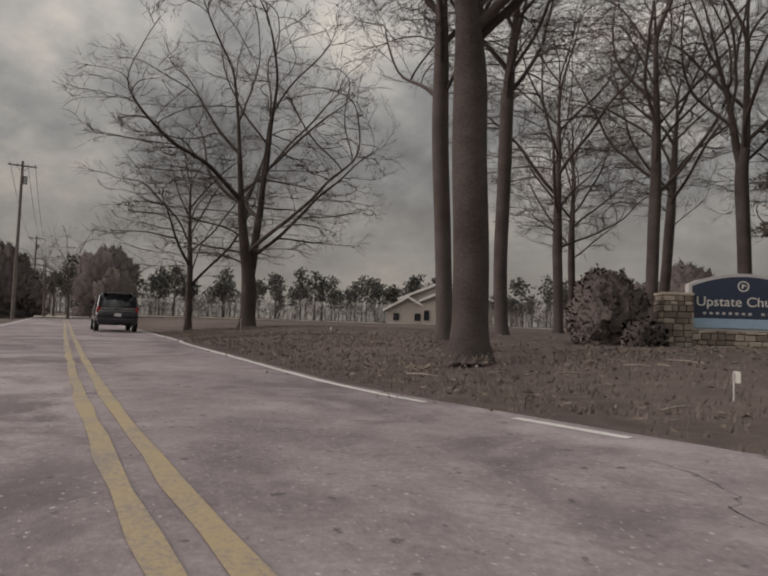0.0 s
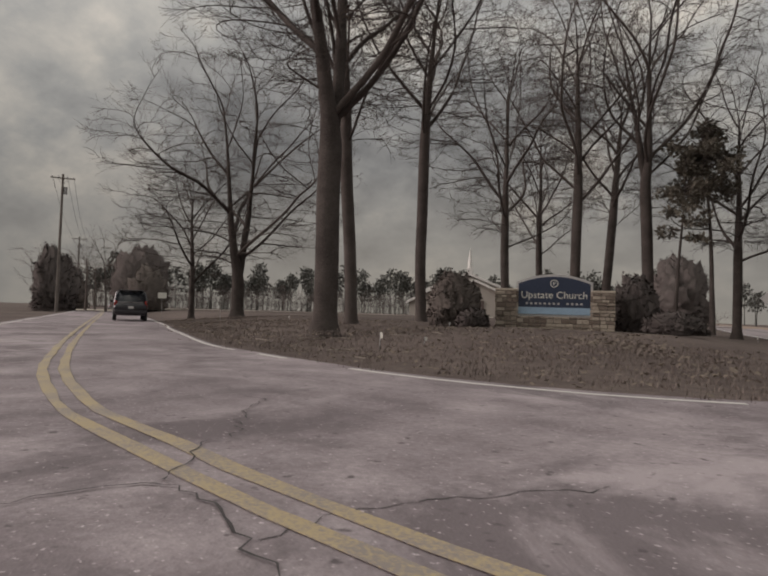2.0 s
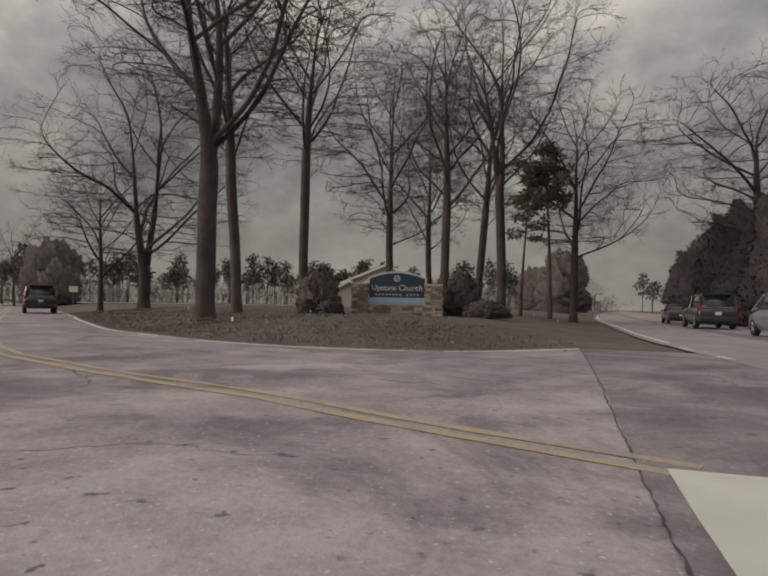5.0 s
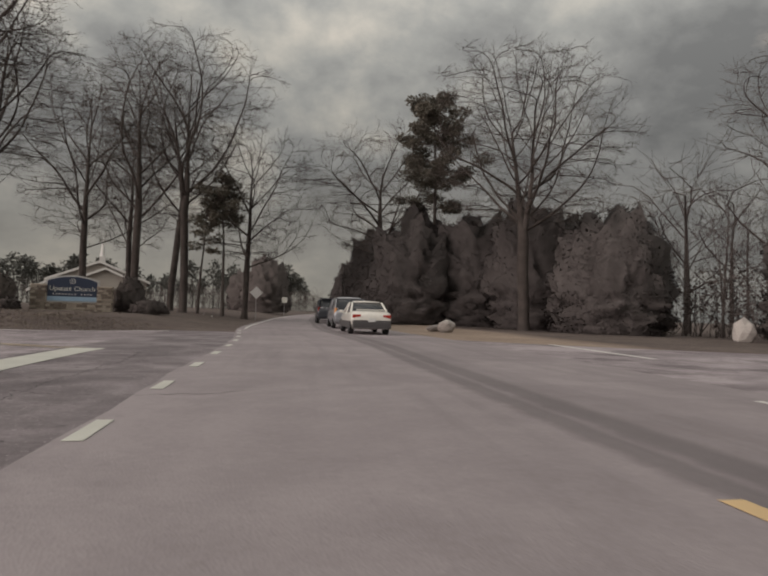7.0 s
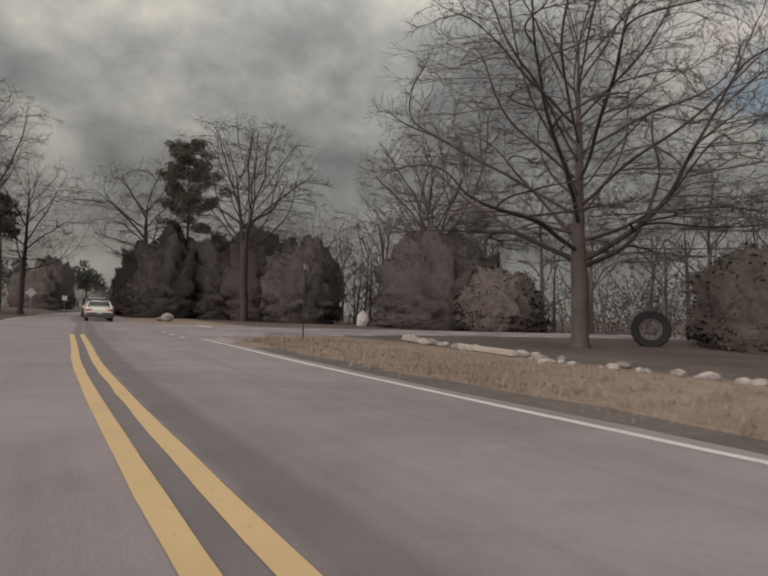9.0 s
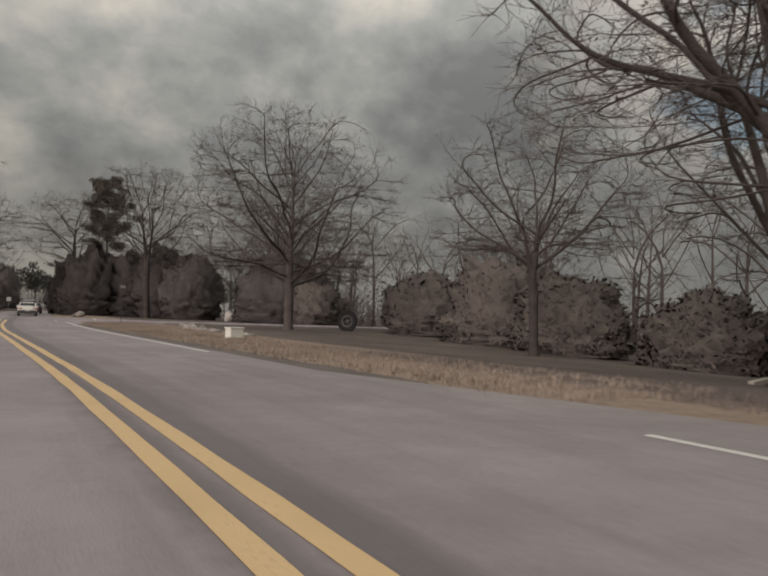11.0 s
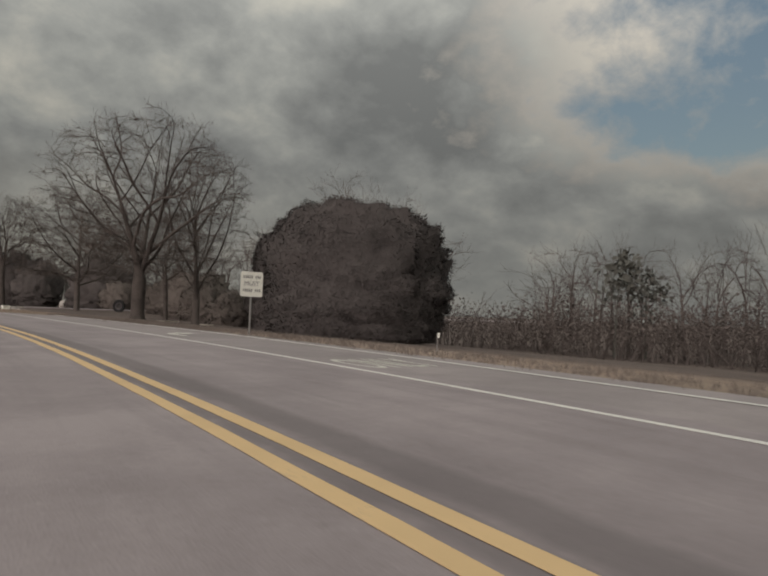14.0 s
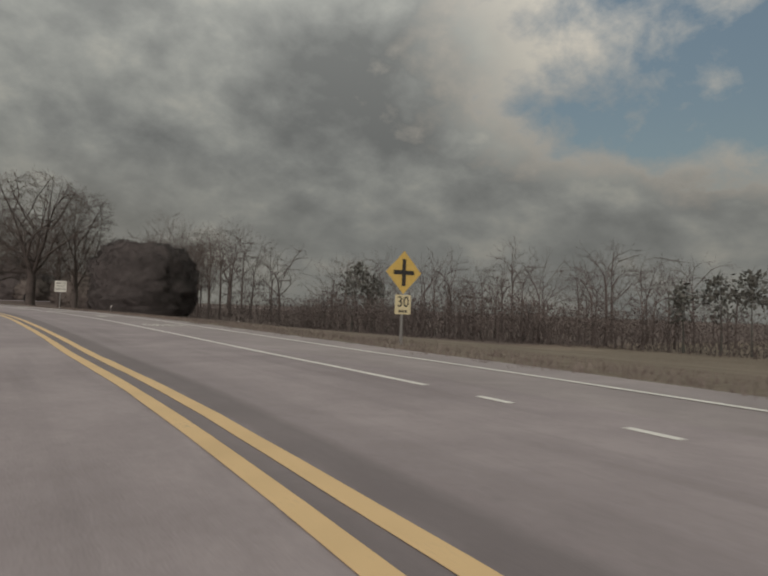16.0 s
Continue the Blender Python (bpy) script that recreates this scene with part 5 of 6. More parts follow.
monument_sign((2.6, 18.85), (6.0, -25.0))
evergreen("clipped_shrub", (-0.8, 17.35), "rounded brown-green shrub beside the sign", 81, 0.9, 1.95, LEAF_BROWN, 6000, 0.06, "shrubs beside the sign")
evergreen("clipped_shrub", (5.3, 20.6), "dark rounded evergreen shrub beside the sign", 82, 0.8, 2.0, LEAF_DARK, 5000, 0.06, "shrubs beside the sign")
evergreen("low_shrub", (6.6, 20.0), "low dark spreading shrub beside the sign", 83, 1.0, 0.75, LEAF_DARK, 4000, 0.06, "shrubs beside the sign", trunk=False)
evergreen("low_shrub", (0.1, 16.8), "low dark shrub at the foot of the sign", 84, 0.5, 0.6, LEAF_DARK, 2500, 0.07, "shrubs beside the sign", trunk=False)


def post_sign(name, at, yaw, label, z=None):
    return thing(name, pose(at[0], at[1], (ground_height(*at) if z is None else z) - 0.02, 0, 0, yaw), label, "sign")


# lane-use sign
SIGN_GREY = plain("faded_lettering", (0.16, 0.155, 0.15), 0.6)
ws = post_sign("lane_sign", (36.68, -87.9), 4, "white square lane-use sign with black words on a steel post")
part("post", box(0.06, 0.05, 2.5, (0, 0.04, 1.2), 0.008), STEEL, ws)
square = lambda w, h, z, r=0.05: [(w - r, z), (w, z + r), (w, z + h - r), (w - r, z + h), (-w + r, z + h), (-w, z + h - r), (-w, z + r), (-w + r, z)]
part("plate", plate(square(0.46, 0.95, 1.42), 0.006, y=0), SIGN_WHITE, ws)
words("lettering", "MUST", 0.25, (0, -0.004, 1.91), SIGN_GREY, ws, depth=0.002)
for z in (2.17, 1.66):
    for k in range(9):
        if k != 5:
            part("small_bar", box(0.05, 0.004, 0.11, (-0.33 + 0.083 * k, -0.003, z)), SIGN_GREY, ws)

# crossroads warning sign
xs = post_sign("warning_sign", (37.4, -131.6), -6, "yellow diamond crossroads sign with a 30 speed plate below", 0.0)
part("post", box(0.07, 0.06, 2.85, (0, 0.045, 1.3), 0.01), STEEL, xs)
s = 0.64
part("diamond", plate([(-s, 2.08), (0, 2.08 - s), (s, 2.08), (0, 2.08 + s)], 0.006), SIGN_YELLOW, xs)
b = bmesh.new()
box(0.13, 0.005, 0.80, (0, -0.004, 2.08), bm=b)
part("cross_upright", b, SIGN_BLACK, xs)
part("cross_bar", box(0.74, 0.004, 0.13, (0, -0.0035, 2.08)), SIGN_BLACK, xs)
part("speed_plate", plate(square(0.285, 0.58, 0.84, 0.03), 0.006, y=-0.002), plain("faded_plate", (0.66, 0.58, 0.36), 0.5), xs)
words("speed_figure", "30", 0.45, (0, -0.006, 1.2), SIGN_BLACK, xs, depth=0.002)
for k in range(3):
    part("small_bar", box(0.08, 0.004, 0.07, (-0.11 + 0.11 * k, -0.005, 0.93)), SIGN_BLACK, xs)

# signs on the corner and beyond
ds = post_sign("diamond_sign", (11.2, 34.5), 8, "pale back of a diamond road sign on a post")
part("post", box(0.06, 0.05, 2.9, (0, 0.04, 1.4), 0.008), STEEL, ds)
part("diamond", plate([(-0.54, 2.3), (0, 1.76), (0.54, 2.3), (0, 2.84)], 0.006), SIGN_FRAME, ds)
for at, w, h, z in (((11.6, 62.0), 0.35, 0.7, 1.9), ((-50.0, 49.0), 0.5, 0.7, 1.7)):
    p = post_sign("small_sign", at, 12 if at[0] > 0 else 50, "small white road sign on a steel post")
    part("post", box(0.06, 0.05, z + h, (0, 0.04, (z + h) / 2), 0.008), STEEL, p)
    part("plate", plate(square(w, h, z), 0.006), SIGN_WHITE, p)
st = post_sign("street_sign", (27.1, -16.5), 62, "thin dark post with a pale street name blade")
part("post", rod((0, 0, 0), (0, 0, 2.75), 0.024), BLACK, st)
part("blade", plate([(-0.36, 2.52), (0.36, 2.52), (0.36, 2.70), (-0.36, 2.70)], 0.01, y=-0.045), SIGN_FRAME, st)


def utility_pole(at, height, yaw, label):
    ob = thing("utility_pole", pose(at[0], at[1], -0.1, 0, 0, yaw), label, "utility pole", "poles along the side road")
    part("pole", rod((0, 0, 0), (0, 0, height), 0.19, 0.12), WOOD_POLE, ob)
    arm = part("crossarm", box(2.5, 0.1, 0.13, (0, -0.14, height - 0.5), 0.015), WOOD_POLE, ob)
    for x in (-1.1, -0.45, 0.45, 1.1):
        part("insulator", rod((x, -0.14, height - 0.44), (x, -0.14, height - 0.22), 0.05, 0.03, 8), STEEL, arm)
    part("brace", rod((-0.6, -0.12, height - 0.5), (0, -0.1, height - 1.2), 0.025), STEEL, ob)
    part("brace", rod((0.6, -0.12, height - 0.5), (0, -0.1, height - 1.2), 0.025), STEEL, ob)
    part("transformer", rod((0.32, 0.0, height - 2.3), (0.32, 0.0, height - 1.5), 0.2, 0.2, 14), STEEL, ob)
    return ob


POLES = [((-57.1, 40.2), 16.0), ((-96.0, 71.0), 14.0), ((-140.0, 106.0), 13.0)]
for at, h in POLES:
    utility_pole(at, h, 52, "weathered wooden utility pole with a crossarm")
for k, x in enumerate((-1.1, 0.45, 1.1)):
    for (a, ha), (c, hc) in zip(POLES, POLES[1:]):
        pts = []
        for s in np.linspace(0, 1, 13):
            pts.append((a[0] + (c[0] - a[0]) * s + x * 0.6, a[1] + (c[1] - a[1]) * s + x * 0.8, ha - 0.3 + (hc - ha) * s - 4 * s * (1 - s) * 1.0))
        tagged(new("overhead_wire", tubes([(np.array(pts), [0.02] * 13, 4)], "overhead_wire", BLACK)), "thin black overhead wire between the utility poles", "wire", "wires along the side road")


def church(at, yaw):
    ob = thing("church", pose(at[0], at[1], 0.3, 0, 0, yaw), "low pale church with nested gables and a thin steeple", "church")
    wall = surface("church_wall", (0.34, 0.305, 0.27), (0.42, 0.385, 0.34), 0.85, 0.2, 3, 0.2)
    roof_m = surface("church_roof", (0.15, 0.135, 0.125), (0.22, 0.20, 0.185), 0.9, 0.3, 4, 0.3)
    trim = plain("church_trim", (0.7, 0.68, 0.64), 0.6)
    dark = plain("church_dark_brick", (0.10, 0.075, 0.065), 0.8)

    def gable(name, x, w, eave, peak, y0, depth, mat):
        body = part(name, plate([(x - w, 0), (x + w, 0), (x + w, eave), (x, peak), (x - w, eave)], depth, y=y0), mat, ob)
        for sgn in (-1, 1):
            b = bmesh.new()
            p = [(x + sgn * (w + 1.0), eave - 0.6), (x, peak + 0.15), (x, peak + 0.75), (x + sgn * (w + 1.0), eave)]
            part("roof", plate(p, depth + 1.6, b, y0 - 0.8), roof_m, body)
            t = [(x + sgn * (w + 1.05), eave - 0.7), (x, peak + 0.1), (x, peak + 0.85), (x + sgn * (w + 1.05), eave + 0.05)]
            part("fascia", plate(t, 0.25, y=y0 - 1.05), trim, body)
        return body

    hall = gable("hall", 0.5, 14.0, 8.2, 13.6, 6, 30, wall)
    porch = gable("porch", 2.5, 9.0, 7.6, 11.2, 0, 7, wall)
    wing = gable("wing", -11.0, 6.5, 4.6, 8.0, 2, 12, wall)
    part("entrance", box(6.5, 0.5, 5.4, (2.5, -0.12, 2.7)), dark, porch)
    for x in (-5.2, 10.2):
        part("window", box(1.6, 0.3, 3.0, (x, -0.06, 3.0)), GLASS, porch)
    for x in (-14.5, -8.0):
        part("window", box(1.8, 0.3, 2.2, (x, 1.94, 2.4)), GLASS, wing)
    part("steeple_base", box(1.8, 1.8, 3.0, (1.0, 10, 14.6), 0.1), trim, ob)
    part("steeple", rod((1.0, 10, 16.0), (1.0, 10, 22.5), 0.9, 0.04, 8), trim, ob)
    return ob


church((-53.5, 172.0), 17)


def parking_strip():
    """Pale paving of the church drive beyond the trees."""
    verts, faces = [], []
    yaws, reach = np.linspace(radians(54), radians(6), 40), (92.0, 104.0, 118.0)
    for a in yaws:
        for r in reach:
            x, y = -math.sin(a) * r, math.cos(a) * r
            verts.append((x, y, ground_height(x, y) + 0.12))
    for i in range(len(yaws) - 1):
        for k in range(2):
            faces.append((i * 3 + k, (i + 1) * 3 + k, (i + 1) * 3 + k + 1, i * 3 + k + 1))
    me = mesh_from("church_drive", verts, faces, surface("pale_paving", (0.33, 0.29, 0.24), (0.46, 0.41, 0.34), 0.95, 0.1, 2, 0.2))
    if me.polygons[0].normal.z < 0:
        me.flip_normals()
    return tagged(new("church_drive", me), "pale paved church drive beyond the trees", "pavement", kind="structure")


parking_strip()

# ---- vehicles ----


def loft(sections):
    """A closed skin over cross sections: each a list of points, all of one length."""
    b = bmesh.new()
    rings = [[b.verts.new(p) for p in s] for s in sections]
    n = len(rings[0])
    for a, c in zip(rings, rings[1:]):
        for i in range(n):
            j = (i + 1) % n
            b.faces.new((a[i], a[j], c[j], c[i]))
    b.faces.new(rings[0][::-1])
    b.faces.new(rings[-1])
    bmesh.ops.recalc_face_normals(b, faces=b.faces)
    for f in b.faces:
        f.smooth = True
    return b


def hoop(y, w, z0, z1, tuck=0.9, crown=0.05):
    """A rounded cross section of a body at y: half width, lower and upper edge."""
    m = (z0 + z1) / 2
    half = [(0, z1 + crown), (w * 0.55, z1 + crown * 0.8), (w * 0.86, z1), (w * 0.97, z1 - 0.07), (w, m + 0.08), (w * 0.99, m - 0.08), (w * tuck, z0 + 0.08), (w * tuck * 0.93, z0)]
    return [(x, y, z) for x, z in half] + [(-x, y, z) for x, z in half[::-1] if x > 0]


def vehicle(name, at, yaw, label, paint, shape, cladding=None, z=0.012):
    """A car, its nose towards +y. shape: 'sedan', 'van' or 'suv'."""
    ob = thing(name, pose(at[0], at[1], z, 0, 0, yaw), label, "car")
    L, W, belt, top, low = {"sedan": (4.75, 0.89, 0.93, 1.43, 0.24), "van": (4.95, 0.96, 1.06, 1.74, 0.25), "suv": (5.1, 1.01, 1.18, 1.88, 0.33)}[shape]
    r = L / 2
    hood = belt - (0.06 if shape == "sedan" else 0.04)
    tail = belt + (0.04 if shape == "sedan" else 0.0)
    rows = [(-r, 0.86, low + 0.2, tail - 0.28), (-r + 0.06, 0.93, low + 0.1, tail - 0.08), (-r + 0.25, 0.97, low, tail), (-r + 0.9, 1.0, low, tail), (-0.3, 1.0, low, belt), (0.9, 1.0, low, belt),
            (r - 1.2, 0.99, low, hood), (r - 0.4, 0.96, low, hood - 0.14), (r - 0.08, 0.88, low + 0.06, hood - 0.26), (r, 0.8, low + 0.2, hood - 0.36)]
    body = part("body", loft([hoop(y, W * f, z0, z1) for y, f, z0, z1 in rows]), paint, ob)
    if shape == "sedan":
        cab = [(-r + 0.75, 0.78, belt), (-r + 1.45, 0.72, top - 0.02), (-0.1, 0.72, top), (0.35, 0.71, top - 0.04), (1.25, 0.80, belt - 0.02)]
    elif shape == "van":
        cab = [(-r + 0.10, 0.86, belt), (-r + 0.38, 0.78, top - 0.05), (-r + 0.7, 0.77, top), (0.5, 0.76, top), (0.95, 0.74, top - 0.08), (1.85, 0.82, belt - 0.03)]
    else:
        cab = [(-r + 0.08, 0.9, belt), (-r + 0.30, 0.80, top - 0.04), (-r + 0.6, 0.79, top), (0.3, 0.78, top), (0.7, 0.77, top - 0.06), (1.45, 0.86, belt - 0.02)]
    # glass house under a painted roof
    glass = []
    for y, f, zt in cab:
        glass.append([(x * 1.0, y, zz) for x, zz in ((W * 0.9, belt - 0.06), (W * f, zt - 0.03), (-W * f, zt - 0.03), (-W * 0.9, belt - 0.06))])
    part("glazing", loft(glass), GLASS, body, "dark tinted glass")
    roof = [[(W * f + 0.02, y, zt - 0.09), (W * f * 0.8, y, zt + 0.015), (0, y, zt + 0.035), (-W * f * 0.8, y, zt + 0.015), (-W * f - 0.02, y, zt - 0.09), (0, y, zt - 0.06)] for y, f, zt in cab[1:-1]]
    part("roof", loft(roof), paint, body)
    for sgn in (-1, 1):
        for y0, y1, f0, f1, z1 in ((cab[0][0], cab[1][0], 0.9, cab[1][1], cab[1][2]), (cab[-1][0], cab[-2][0], 0.88, cab[-2][1], cab[-2][2]), (-0.25, -0.22, 0.93, cab[2][1] + 0.015, cab[2][2])):
            b = bmesh.new()
            rod((sgn * W * f0, y0, belt - 0.04), (sgn * (W * f1 + 0.01), y1, z1 - 0.05), 0.055, 0.045, 6, b)
            part("roof_pillar", b, paint, body)
        mirror = part("mirror", box(0.16, 0.1, 0.13, (sgn * (W + 0.06), 0.95, belt + 0.04), 0.03), paint, body)
    lower = cladding or BLACK
    part("rear_bumper", box(W * 1.82, 0.22, 0.24, (0, -r + 0.08, low + 0.22), 0.06), lower if cladding else paint, body)
    part("front_bumper", box(W * 1.7, 0.2, 0.24, (0, r - 0.08, low + 0.2), 0.06), lower if cladding else paint, body)
    if cladding:
        for sgn in (-1, 1):
            part("side_cladding", box(0.05, L * 0.86, 0.3, (sgn * W * 0.985, 0, low + 0.17), 0.02), cladding, body)
        part("rear_cladding", box(W * 1.84, 0.1, 0.34, (0, -r + 0.03, low + 0.2), 0.03), cladding, body)
    part("plate", box(0.31, 0.02, 0.16, (0, -r - (0.035 if cladding else 0.0), 0.62 if shape == "sedan" else 0.85), 0.005), PLATE, body)
    for sgn in (-1, 1):
        if shape == "sedan":
            lamp = box(0.36, 0.1, 0.15, (sgn * W * 0.72, -r + 0.06, tail - 0.2), 0.03)
        elif shape == "van":
            lamp = box(0.13, 0.12, 0.42, (sgn * W * 0.86, -r + 0.12, belt - 0.12), 0.03)
        else:
            lamp = box(0.16, 0.12, 0.34, (sgn * W * 0.86, -r + 0.11, belt - 0.1), 0.03)
        part("tail_lamp", lamp, LAMP_AMBER if shape == "van" else LAMP_RED, body)
        part("head_lamp", box(0.36, 0.12, 0.14, (sgn * W * 0.66, r - 0.1, hood - 0.24), 0.04), CHROME, body)
    if shape == "suv":
        part("chrome_strip", box(W * 1.5, 0.03, 0.05, (0, -r + 0.035, belt - 0.02), 0.01), CHROME, body, "bright chrome strip")
        part("spoiler", box(W * 1.5, 0.3, 0.05, (0, -r + 0.34, top + 0.02), 0.02), paint, body)
        for sgn in (-1, 1):
            part("roof_rail", rod((sgn * W * 0.68, -1.9, top + 0.07), (sgn * W * 0.68, 0.3, top + 0.07), 0.025), BLACK, body)
    if shape == "sedan":
        part("spoiler", box(W * 1.5, 0.1, 0.04, (0, -r + 0.16, tail + 0.08), 0.015), paint, body)
    radius = 0.33 if shape == "sedan" else 0.35 if shape == "van" else 0.4
    for x in (-1, 1):
        for y in (-r + 0.95, r - 0.92):
            wheel = thing("wheel", Matrix(), "", "")
            for key in list(wheel.keys()):
                del wheel[key]
            wheel.parent = ob
            b = bmesh.new()
            prof = [(radius - 0.13, 0.1), (radius - 0.03, 0.11), (radius, 0.08), (radius, -0.08), (radius - 0.03, -0.11), (radius - 0.13, -0.1)]
            rings = []
            for k in range(28):
                a = k / 28 * 6.28318
                rings.append([b.verts.new((x * (W - 0.12) + o, y + rr * math.cos(a), radius + rr * math.sin(a))) for rr, o in prof])
            for k in range(28):
                p, q = rings[k], rings[(k + 1) % 28]
                for i in range(len(prof)):
                    j = (i + 1) % len(prof)
                    b.faces.new((p[i], p[j], q[j], q[i]))
            part("tyre", b, RUBBER, wheel)
            b = bmesh.new()
            rod((x * (W - 0.2), y, radius), (x * (W - 0.03), y, radius), radius - 0.12, radius - 0.16, 20, b)
            for k in range(5):
                a = k / 5 * 6.28318
                rod((x * (W - 0.03), y, radius), (x * (W - 0.015), y + (radius - 0.13) * math.cos(a), radius + (radius - 0.13) * math.sin(a)), 0.03, 0.025, 6, b)
            part("rim", b, ALLOY, wheel)
    return ob


PAINT_WHITE = plain("white_car_paint", (0.70, 0.675, 0.61), 0.3, 0.0, 0.6)
PAINT_SILVER = plain("silver_car_paint", (0.30, 0.305, 0.32), 0.32, 0.5, 0.5)
PAINT_BLACK = plain("black_car_paint", (0.018, 0.017, 0.022), 0.25, 0.0, 0.6)
PAINT_NAVY = plain("dark_blue_car_paint", (0.03, 0.032, 0.04), 0.3, 0.0, 0.6)
CLADDING = plain("grey_cladding", (0.07, 0.066, 0.066), 0.6)
vehicle("white_sedan", (19.0, 10.2), 5.0, "cream-white sedan with grey lower cladding driving away", PAINT_WHITE, "sedan", CLADDING)
vehicle("silver_minivan", (18.4, 18.2), 4.5, "silver minivan with lit amber lamp driving away", PAINT_SILVER, "van", None)
vehicle("dark_suv", (17.4, 30.5), 2.5, "dark blue sport utility car driving away", PAINT_NAVY, "suv", None)
vehicle("dark_sedan", (17.2, 43.0), 1.5, "dark sedan far along the main road", PAINT_NAVY, "sedan", None)
vehicle("black_suv", (-25.6, 23.6), 51.5, "large black sport utility car with a chrome strip", PAINT_BLACK, "suv", None)
vehicle("silver_car", (-92.0, 76.0), 51.3, "small silver car far along the side road", PAINT_SILVER, "sedan", None)

# ---- small things on the verges ----


def rock(name, at, size, seed, label, group="", category="rock", mat=None, sink=0.18):
    rng = np.random.default_rng(seed)
    b = bmesh.new()
    bmesh.ops.create_icosphere(b, subdivisions=2, radius=1)
    s = np.array(size) / 2
    o = rng.uniform(0, 50, 3)
    for v in b.verts:
        k = 1 + 0.28 * noise.noise(Vector(v.co) * 1.3 + Vector(o)) + 0.10 * noise.noise(Vector(v.co) * 3.5 + Vector(o))
        v.co = Vector((v.co.x * s[0] * k, v.co.y * s[1] * k, v.co.z * s[2] * k))
    ob = part(name, b, mat or ROCK, None)
    ob.matrix_world = pose(at[0], at[1], ground_height(*at) + size[2] * (0.5 - sink), 0, 0, rng.uniform(0, 360))
    return tagged(ob, label, category, group)


rock("boulder", (23.9, 15.4), (1.0, 0.8, 0.8), 1, "pale rounded boulder at the roadside")
rock("boulder", (23.6, 17.0), (1.5, 0.7, 0.4), 2, "low pale boulder at the roadside")
rock("boulder", (41.2, 15.1), (1.5, 1.2, 1.7), 3, "pale boulder between the trees")
rng_row = np.random.default_rng(8)
edging = spline([(33.4, -12.6), (32.0, -16.5), (31.3, -20.0), (31.1, -25.0), (31.2, -30.0), (31.6, -36.0)], 0.3)
for k, p in enumerate(edging):
    w = rng_row.uniform(0.16, 0.5)
    rock("edging_stone", (p[0] + rng_row.normal(0, 0.3), p[1] + rng_row.normal(0, 0.15)), (w, w * rng_row.uniform(0.5, 0.9), w * rng_row.uniform(0.35, 0.6)), 300 + k, "pale rough stone in a row along the grass", "stones edging the grass")
for a, c in (((33.2, -12.4), (32.0, -15.2)), ((33.45, -12.3), (32.2, -15.0)), ((33.7, -12.2), (32.5, -14.9)), ((31.9, -15.6), (31.2, -18.6)), ((31.2, -21.0), (30.9, -24.4)), ((41.9, -52.9), (44.1, -52.1)), ((44.9, -56.2), (46.2, -55.6))):
    mid = ((a[0] + c[0]) / 2, (a[1] + c[1]) / 2)
    lg = part("timber", box(math.dist(a, c), 0.17, 0.15, (0, 0, 0), 0.02), surface("grey_timber", (0.3, 0.26, 0.22), (0.5, 0.45, 0.39), 0.9, 1, 10, 0.3) if a[0] == 33.2 else bpy.data.materials["grey_timber"], None)
    lg.matrix_world = pose(mid[0] - 0.25, mid[1], ground_height(*mid) + 0.12, 0, 0, math.degrees(math.atan2(c[1] - a[1], c[0] - a[0])))
    tagged(lg, "weathered pale timber lying at the grass edge", "timber", "timbers along the grass")


def tractor_tyre(at, yaw):
    ob = thing("tractor_tyre", pose(at[0], at[1], ground_height(*at) + 0.88, 0, 0, yaw) @ Matrix.Scale(0.68, 4), "old tractor tyre standing at the wood's edge", "tyre")
    b = bmesh.new()
    prof = [(1.3, 0.28), (1.38, 0.0), (1.3, -0.28), (0.85, -0.24), (0.72, 0.0), (0.85, 0.24)]
    rings = [[b.verts.new((r * math.cos(k / 36 * 6.28318), o, r * math.sin(k / 36 * 6.28318))) for r, o in prof] for k in range(36)]
    for k in range(36):
        p, q = rings[k], rings[(k + 1) % 36]
        for i in range(6):
            j = (i + 1) % 6
            b.faces.new((p[i], p[j], q[j], q[i]))
    tyre = part("tyre", b, RUBBER, ob)
    for k in range(18):
        a = k / 18 * 6.28318
        part("lug", box(0.12, 0.5, 0.08, (1.39 * math.cos(a), 0, 1.39 * math.sin(a)), 0.02, Euler((0, -a + math.pi / 2, 0)).to_matrix().to_4x4()), RUBBER, tyre)
    rim_mat = plain("faded_rim", (0.12, 0.108, 0.112), 0.8)
    b = bmesh.new()
    prof = [(0.8, 0.2), (0.8, -0.2), (0.62, -0.12), (0.58, 0.0), (0.62, 0.12)]
    rings = [[b.verts.new((r * math.cos(k / 24 * 6.28318), o, r * math.sin(k / 24 * 6.28318))) for r, o in prof] for k in range(24)]
    for k in range(24):
        p, q = rings[k], rings[(k + 1) % 24]
        for i in range(5):
            j = (i + 1) % 5
            b.faces.new((p[i], p[j], q[j], q[i]))
    rim = part("rim", b, rim_mat, ob, "faded grey rim")
    part("hub", rod((0, -0.1, 0), (0, 0.1, 0), 0.2, 0.2, 16), rim_mat, rim)
    for k in range(4):
        a = k * 1.5708 + 0.4
        part("spoke", rod((0.15 * math.cos(a), 0, 0.15 * math.sin(a)), (0.66 * math.cos(a), 0, 0.66 * math.sin(a)), 0.07, 0.07, 8), rim_mat, rim)
    return ob


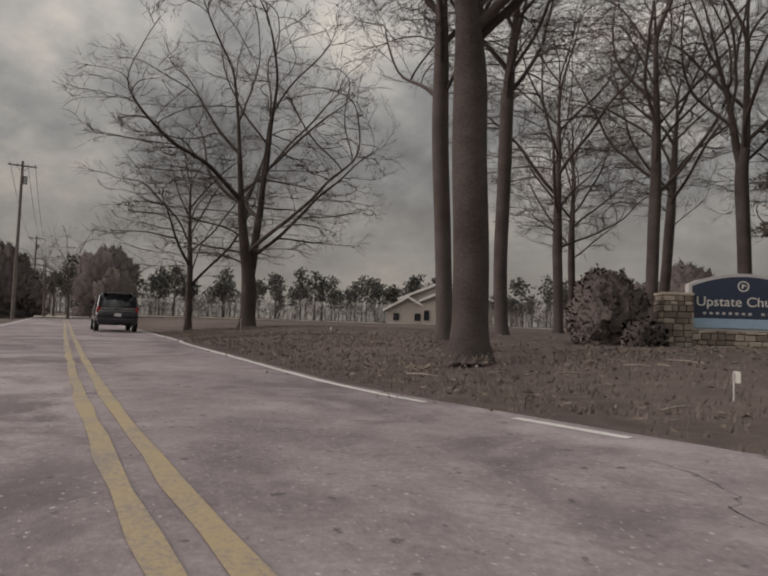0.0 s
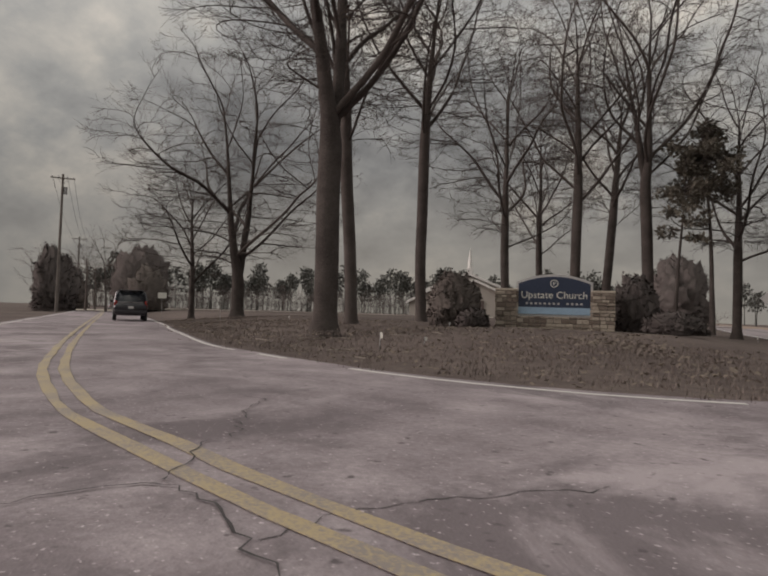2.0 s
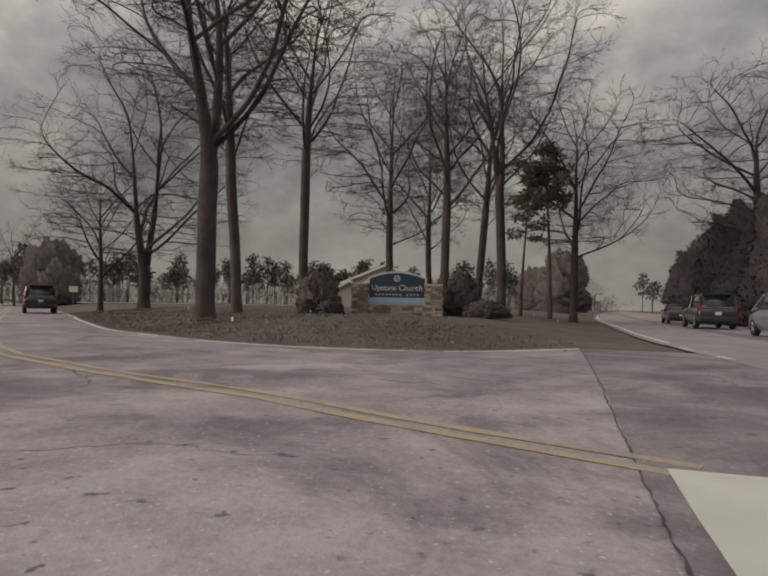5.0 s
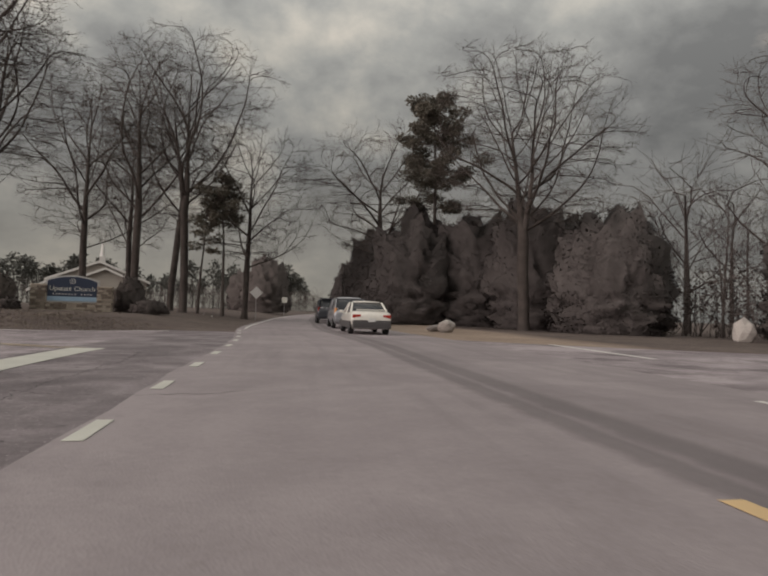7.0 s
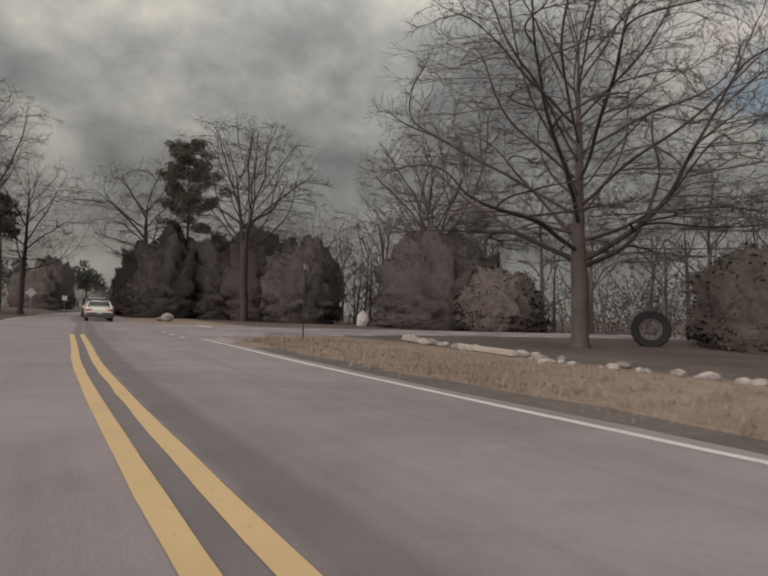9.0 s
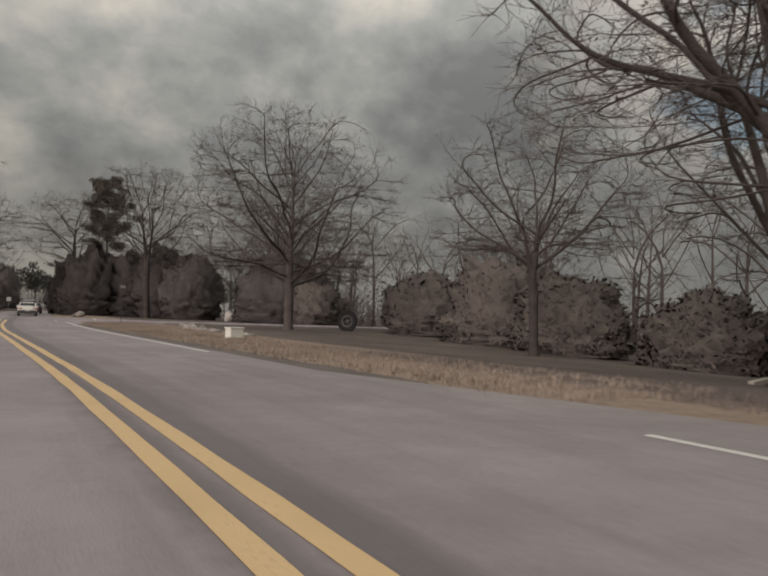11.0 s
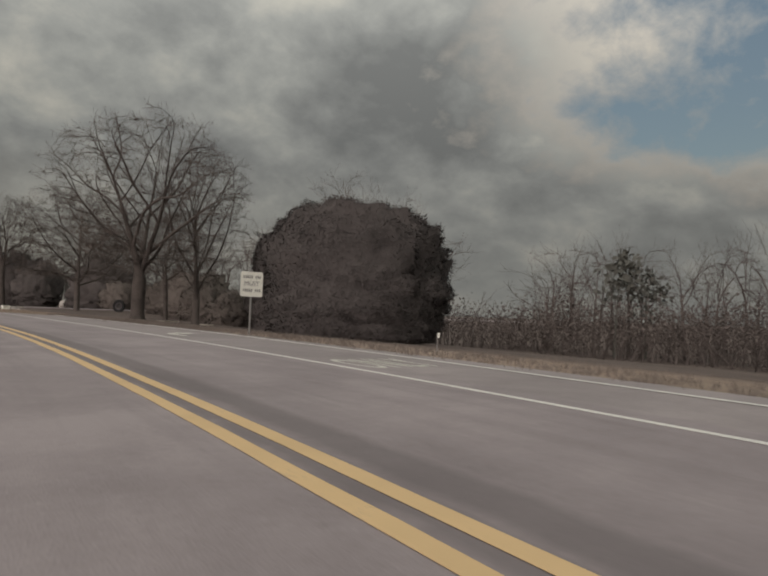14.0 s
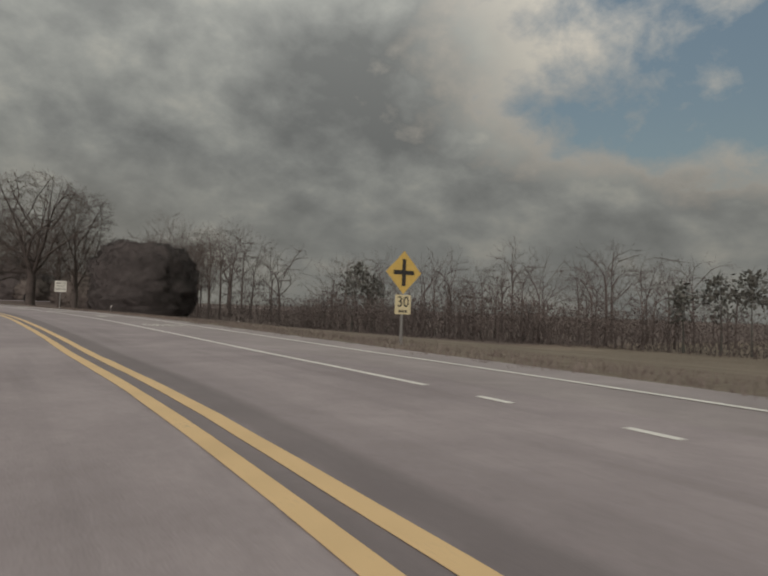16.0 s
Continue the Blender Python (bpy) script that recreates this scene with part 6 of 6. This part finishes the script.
tractor_tyre((45.3, -14.9), -46)
ub = thing("utility_box", pose(30.4, -39.2, ground_height(30.4, -39.2), 0, 0, 20), "small white utility box on the grass", "box")
part("cabinet", box(0.6, 0.42, 0.38, (0, 0, 0.17), 0.03), SIGN_WHITE, ub)
part("lid", box(0.66, 0.48, 0.05, (0, 0, 0.385), 0.015), SIGN_WHITE, ub)
for k, (x, y, h) in enumerate([(1.0, 7.75, 0.3), (1.7, 8.6, 0.14), (-0.35, 15.7, 0.2), (-15.5, 21.0, 0.55), (-11.8, 22.2, 0.2), (4.9, 26.0, 0.2), (9.6, 24.0, 0.16), (7.8, 30.0, 0.2), (38.4, -97.0, 0.5), (44.0, -107.0, 0.2)]):
    p = thing("marker_flag", pose(x, y, ground_height(x, y) - 0.03, 0, 0, 40 * k), "small white marker stuck in the grass", "marker", "markers in the grass")
    part("stake", rod((0, 0, 0), (0, 0, h + 0.03), 0.012, 0.012, 6), STEEL, p)
    part("flag", box(0.07, 0.012, 0.09 if h < 0.3 else 0.13, (0.03, 0, h - 0.02), 0.003), SIGN_WHITE, p)


def grass(name, spots, label, mat, blades, height):
    """Tufts of grass and dead weeds: thin bent blades, joined."""
    rng = np.random.default_rng(len(name))
    verts, tris = [], []
    for x, y, z in spots:
        for _ in range(blades):
            a, h = rng.uniform(0, 6.28), height * rng.uniform(0.4, 1.2)
            px, py = x + rng.normal(0, 0.12), y + rng.normal(0, 0.12)
            lean = rng.uniform(0.1, 0.7) * h
            w = rng.uniform(0.006, 0.014)
            i = len(verts)
            verts += [(px - w * math.sin(a), py + w * math.cos(a), z), (px + w * math.sin(a), py - w * math.cos(a), z), (px + lean * math.cos(a), py + lean * math.sin(a), z + h)]
            tris.append((i, i + 1, i + 2))
    return tagged(new(name, mesh_arrays(name, verts, tris, mat)), label, "grass", kind="stuff")


def verge_spots(seed, line, near, far, count, side=1):
    rng = np.random.default_rng(seed)
    n = sides_of(line)
    out = []
    for _ in range(count):
        i = rng.integers(len(line))
        o = near + (far - near) * rng.random() ** 1.6
        p = line[i] + n[i] * o * side + rng.normal(0, 0.3, 2)
        out.append((p[0], p[1], ground_height(p[0], p[1]) - 0.03))
    return out


DRY = surface("dry_grass", (0.18, 0.14, 0.11), (0.37, 0.298, 0.238), 0.95, 0.3, 3, 0)
DULL = surface("dull_grass", (0.115, 0.093, 0.082), (0.205, 0.168, 0.145), 0.95, 0.3, 3, 0)
LITTER = surface("leaf_litter", (0.10, 0.08, 0.062), (0.25, 0.205, 0.16), 0.95, 0.4, 6, 0)
near_n = NORTH_EDGE[(NORTH_EDGE[:, 0] > -22)]
grass("corner_grass", verge_spots(1, near_n, 0.5, 9.0, 3200, -1), "thin dead grass on the corner lawn", DULL, 9, 0.085)
east_part = MAIN[(MAIN[:, 1] < -15) & (MAIN[:, 1] > -58)]
grass("straw_verge", verge_spots(2, east_part, 5.0, 9.5, 3000, -1), "straw-coloured dormant grass on the verge", DRY, 9, 0.11)
south_part = MAIN[(MAIN[:, 1] < -58) & (MAIN[:, 1] > -175)]
grass("field_verge", verge_spots(3, south_part, 7.0, 13.0, 4200, -1), "dull dormant grass beside the turn lane", DULL, 9, 0.16)


def litter(name, spots, label, mat, each, size):
    rng = np.random.default_rng(17)
    verts, tris = [], []
    for x, y, z in spots:
        for _ in range(each):
            a = rng.uniform(0, 6.28)
            s = size * rng.uniform(0.5, 1.5)
            px, py = x + rng.normal(0, 0.25), y + rng.normal(0, 0.25)
            i = len(verts)
            for k in range(4):
                verts.append((px + s * math.cos(a + k * 1.57), py + s * 0.6 * math.sin(a + k * 1.57), z + 0.045 + rng.uniform(0, 0.05)))
            tris += [(i, i + 1, i + 2), (i, i + 2, i + 3)]
    return tagged(new(name, mesh_arrays(name, verts, tris, mat)), label, "leaves", kind="stuff")


litter("fallen_leaves", verge_spots(4, near_n, 0.3, 12.0, 900, -1), "brown fallen leaves scattered on the lawn", LITTER, 4, 0.04)

# bare soil between the asphalt and the straw grass
soil = strip("soil_edge", MAIN[(MAIN[:, 1] < -21) & (MAIN[:, 1] > -62)], [-4.75, -4.35, -3.9], -0.022, surface("damp_soil", (0.08, 0.065, 0.058), (0.165, 0.135, 0.12), 0.95, 0.7, 8, 0.5),
             label="dark bare soil along the road's edge", category="soil", wobble=0.12, seed=9)

# sticks and scraps on the lawn by the kerbless edge
STICK = surface("dry_stick", (0.22, 0.19, 0.155), (0.40, 0.36, 0.30), 0.95, 2, 20, 0.3)
stick_rng = np.random.default_rng(44)
for k, (x, y) in enumerate([[-1.97, 9.14], [0.77, 11.66], [0.38, 7.08], [-1.41, 9.07], [-0.94, 9.29], [-0.01, 10.62], [-3.09, 8.84], [-1.88, 8.91], [0.4, 10.78], [1.46, 5.96], [1.59, 11.99]]):
    z = ground_height(x, y) - 0.005
    a, n = stick_rng.uniform(0, 6.28), stick_rng.uniform(0.25, 0.65)
    pts = np.array([(x - n * math.cos(a) / 2, y - n * math.sin(a) / 2, z), (x, y, z + 0.02), (x + n * math.cos(a) / 2, y + n * math.sin(a) / 2 + 0.05, z + 0.012)])
    tagged(new("fallen_stick", tubes([(pts, [0.014, 0.012, 0.007], 6)], "fallen_stick", STICK)), "pale dry stick lying on the lawn", "stick", "sticks on the lawn")
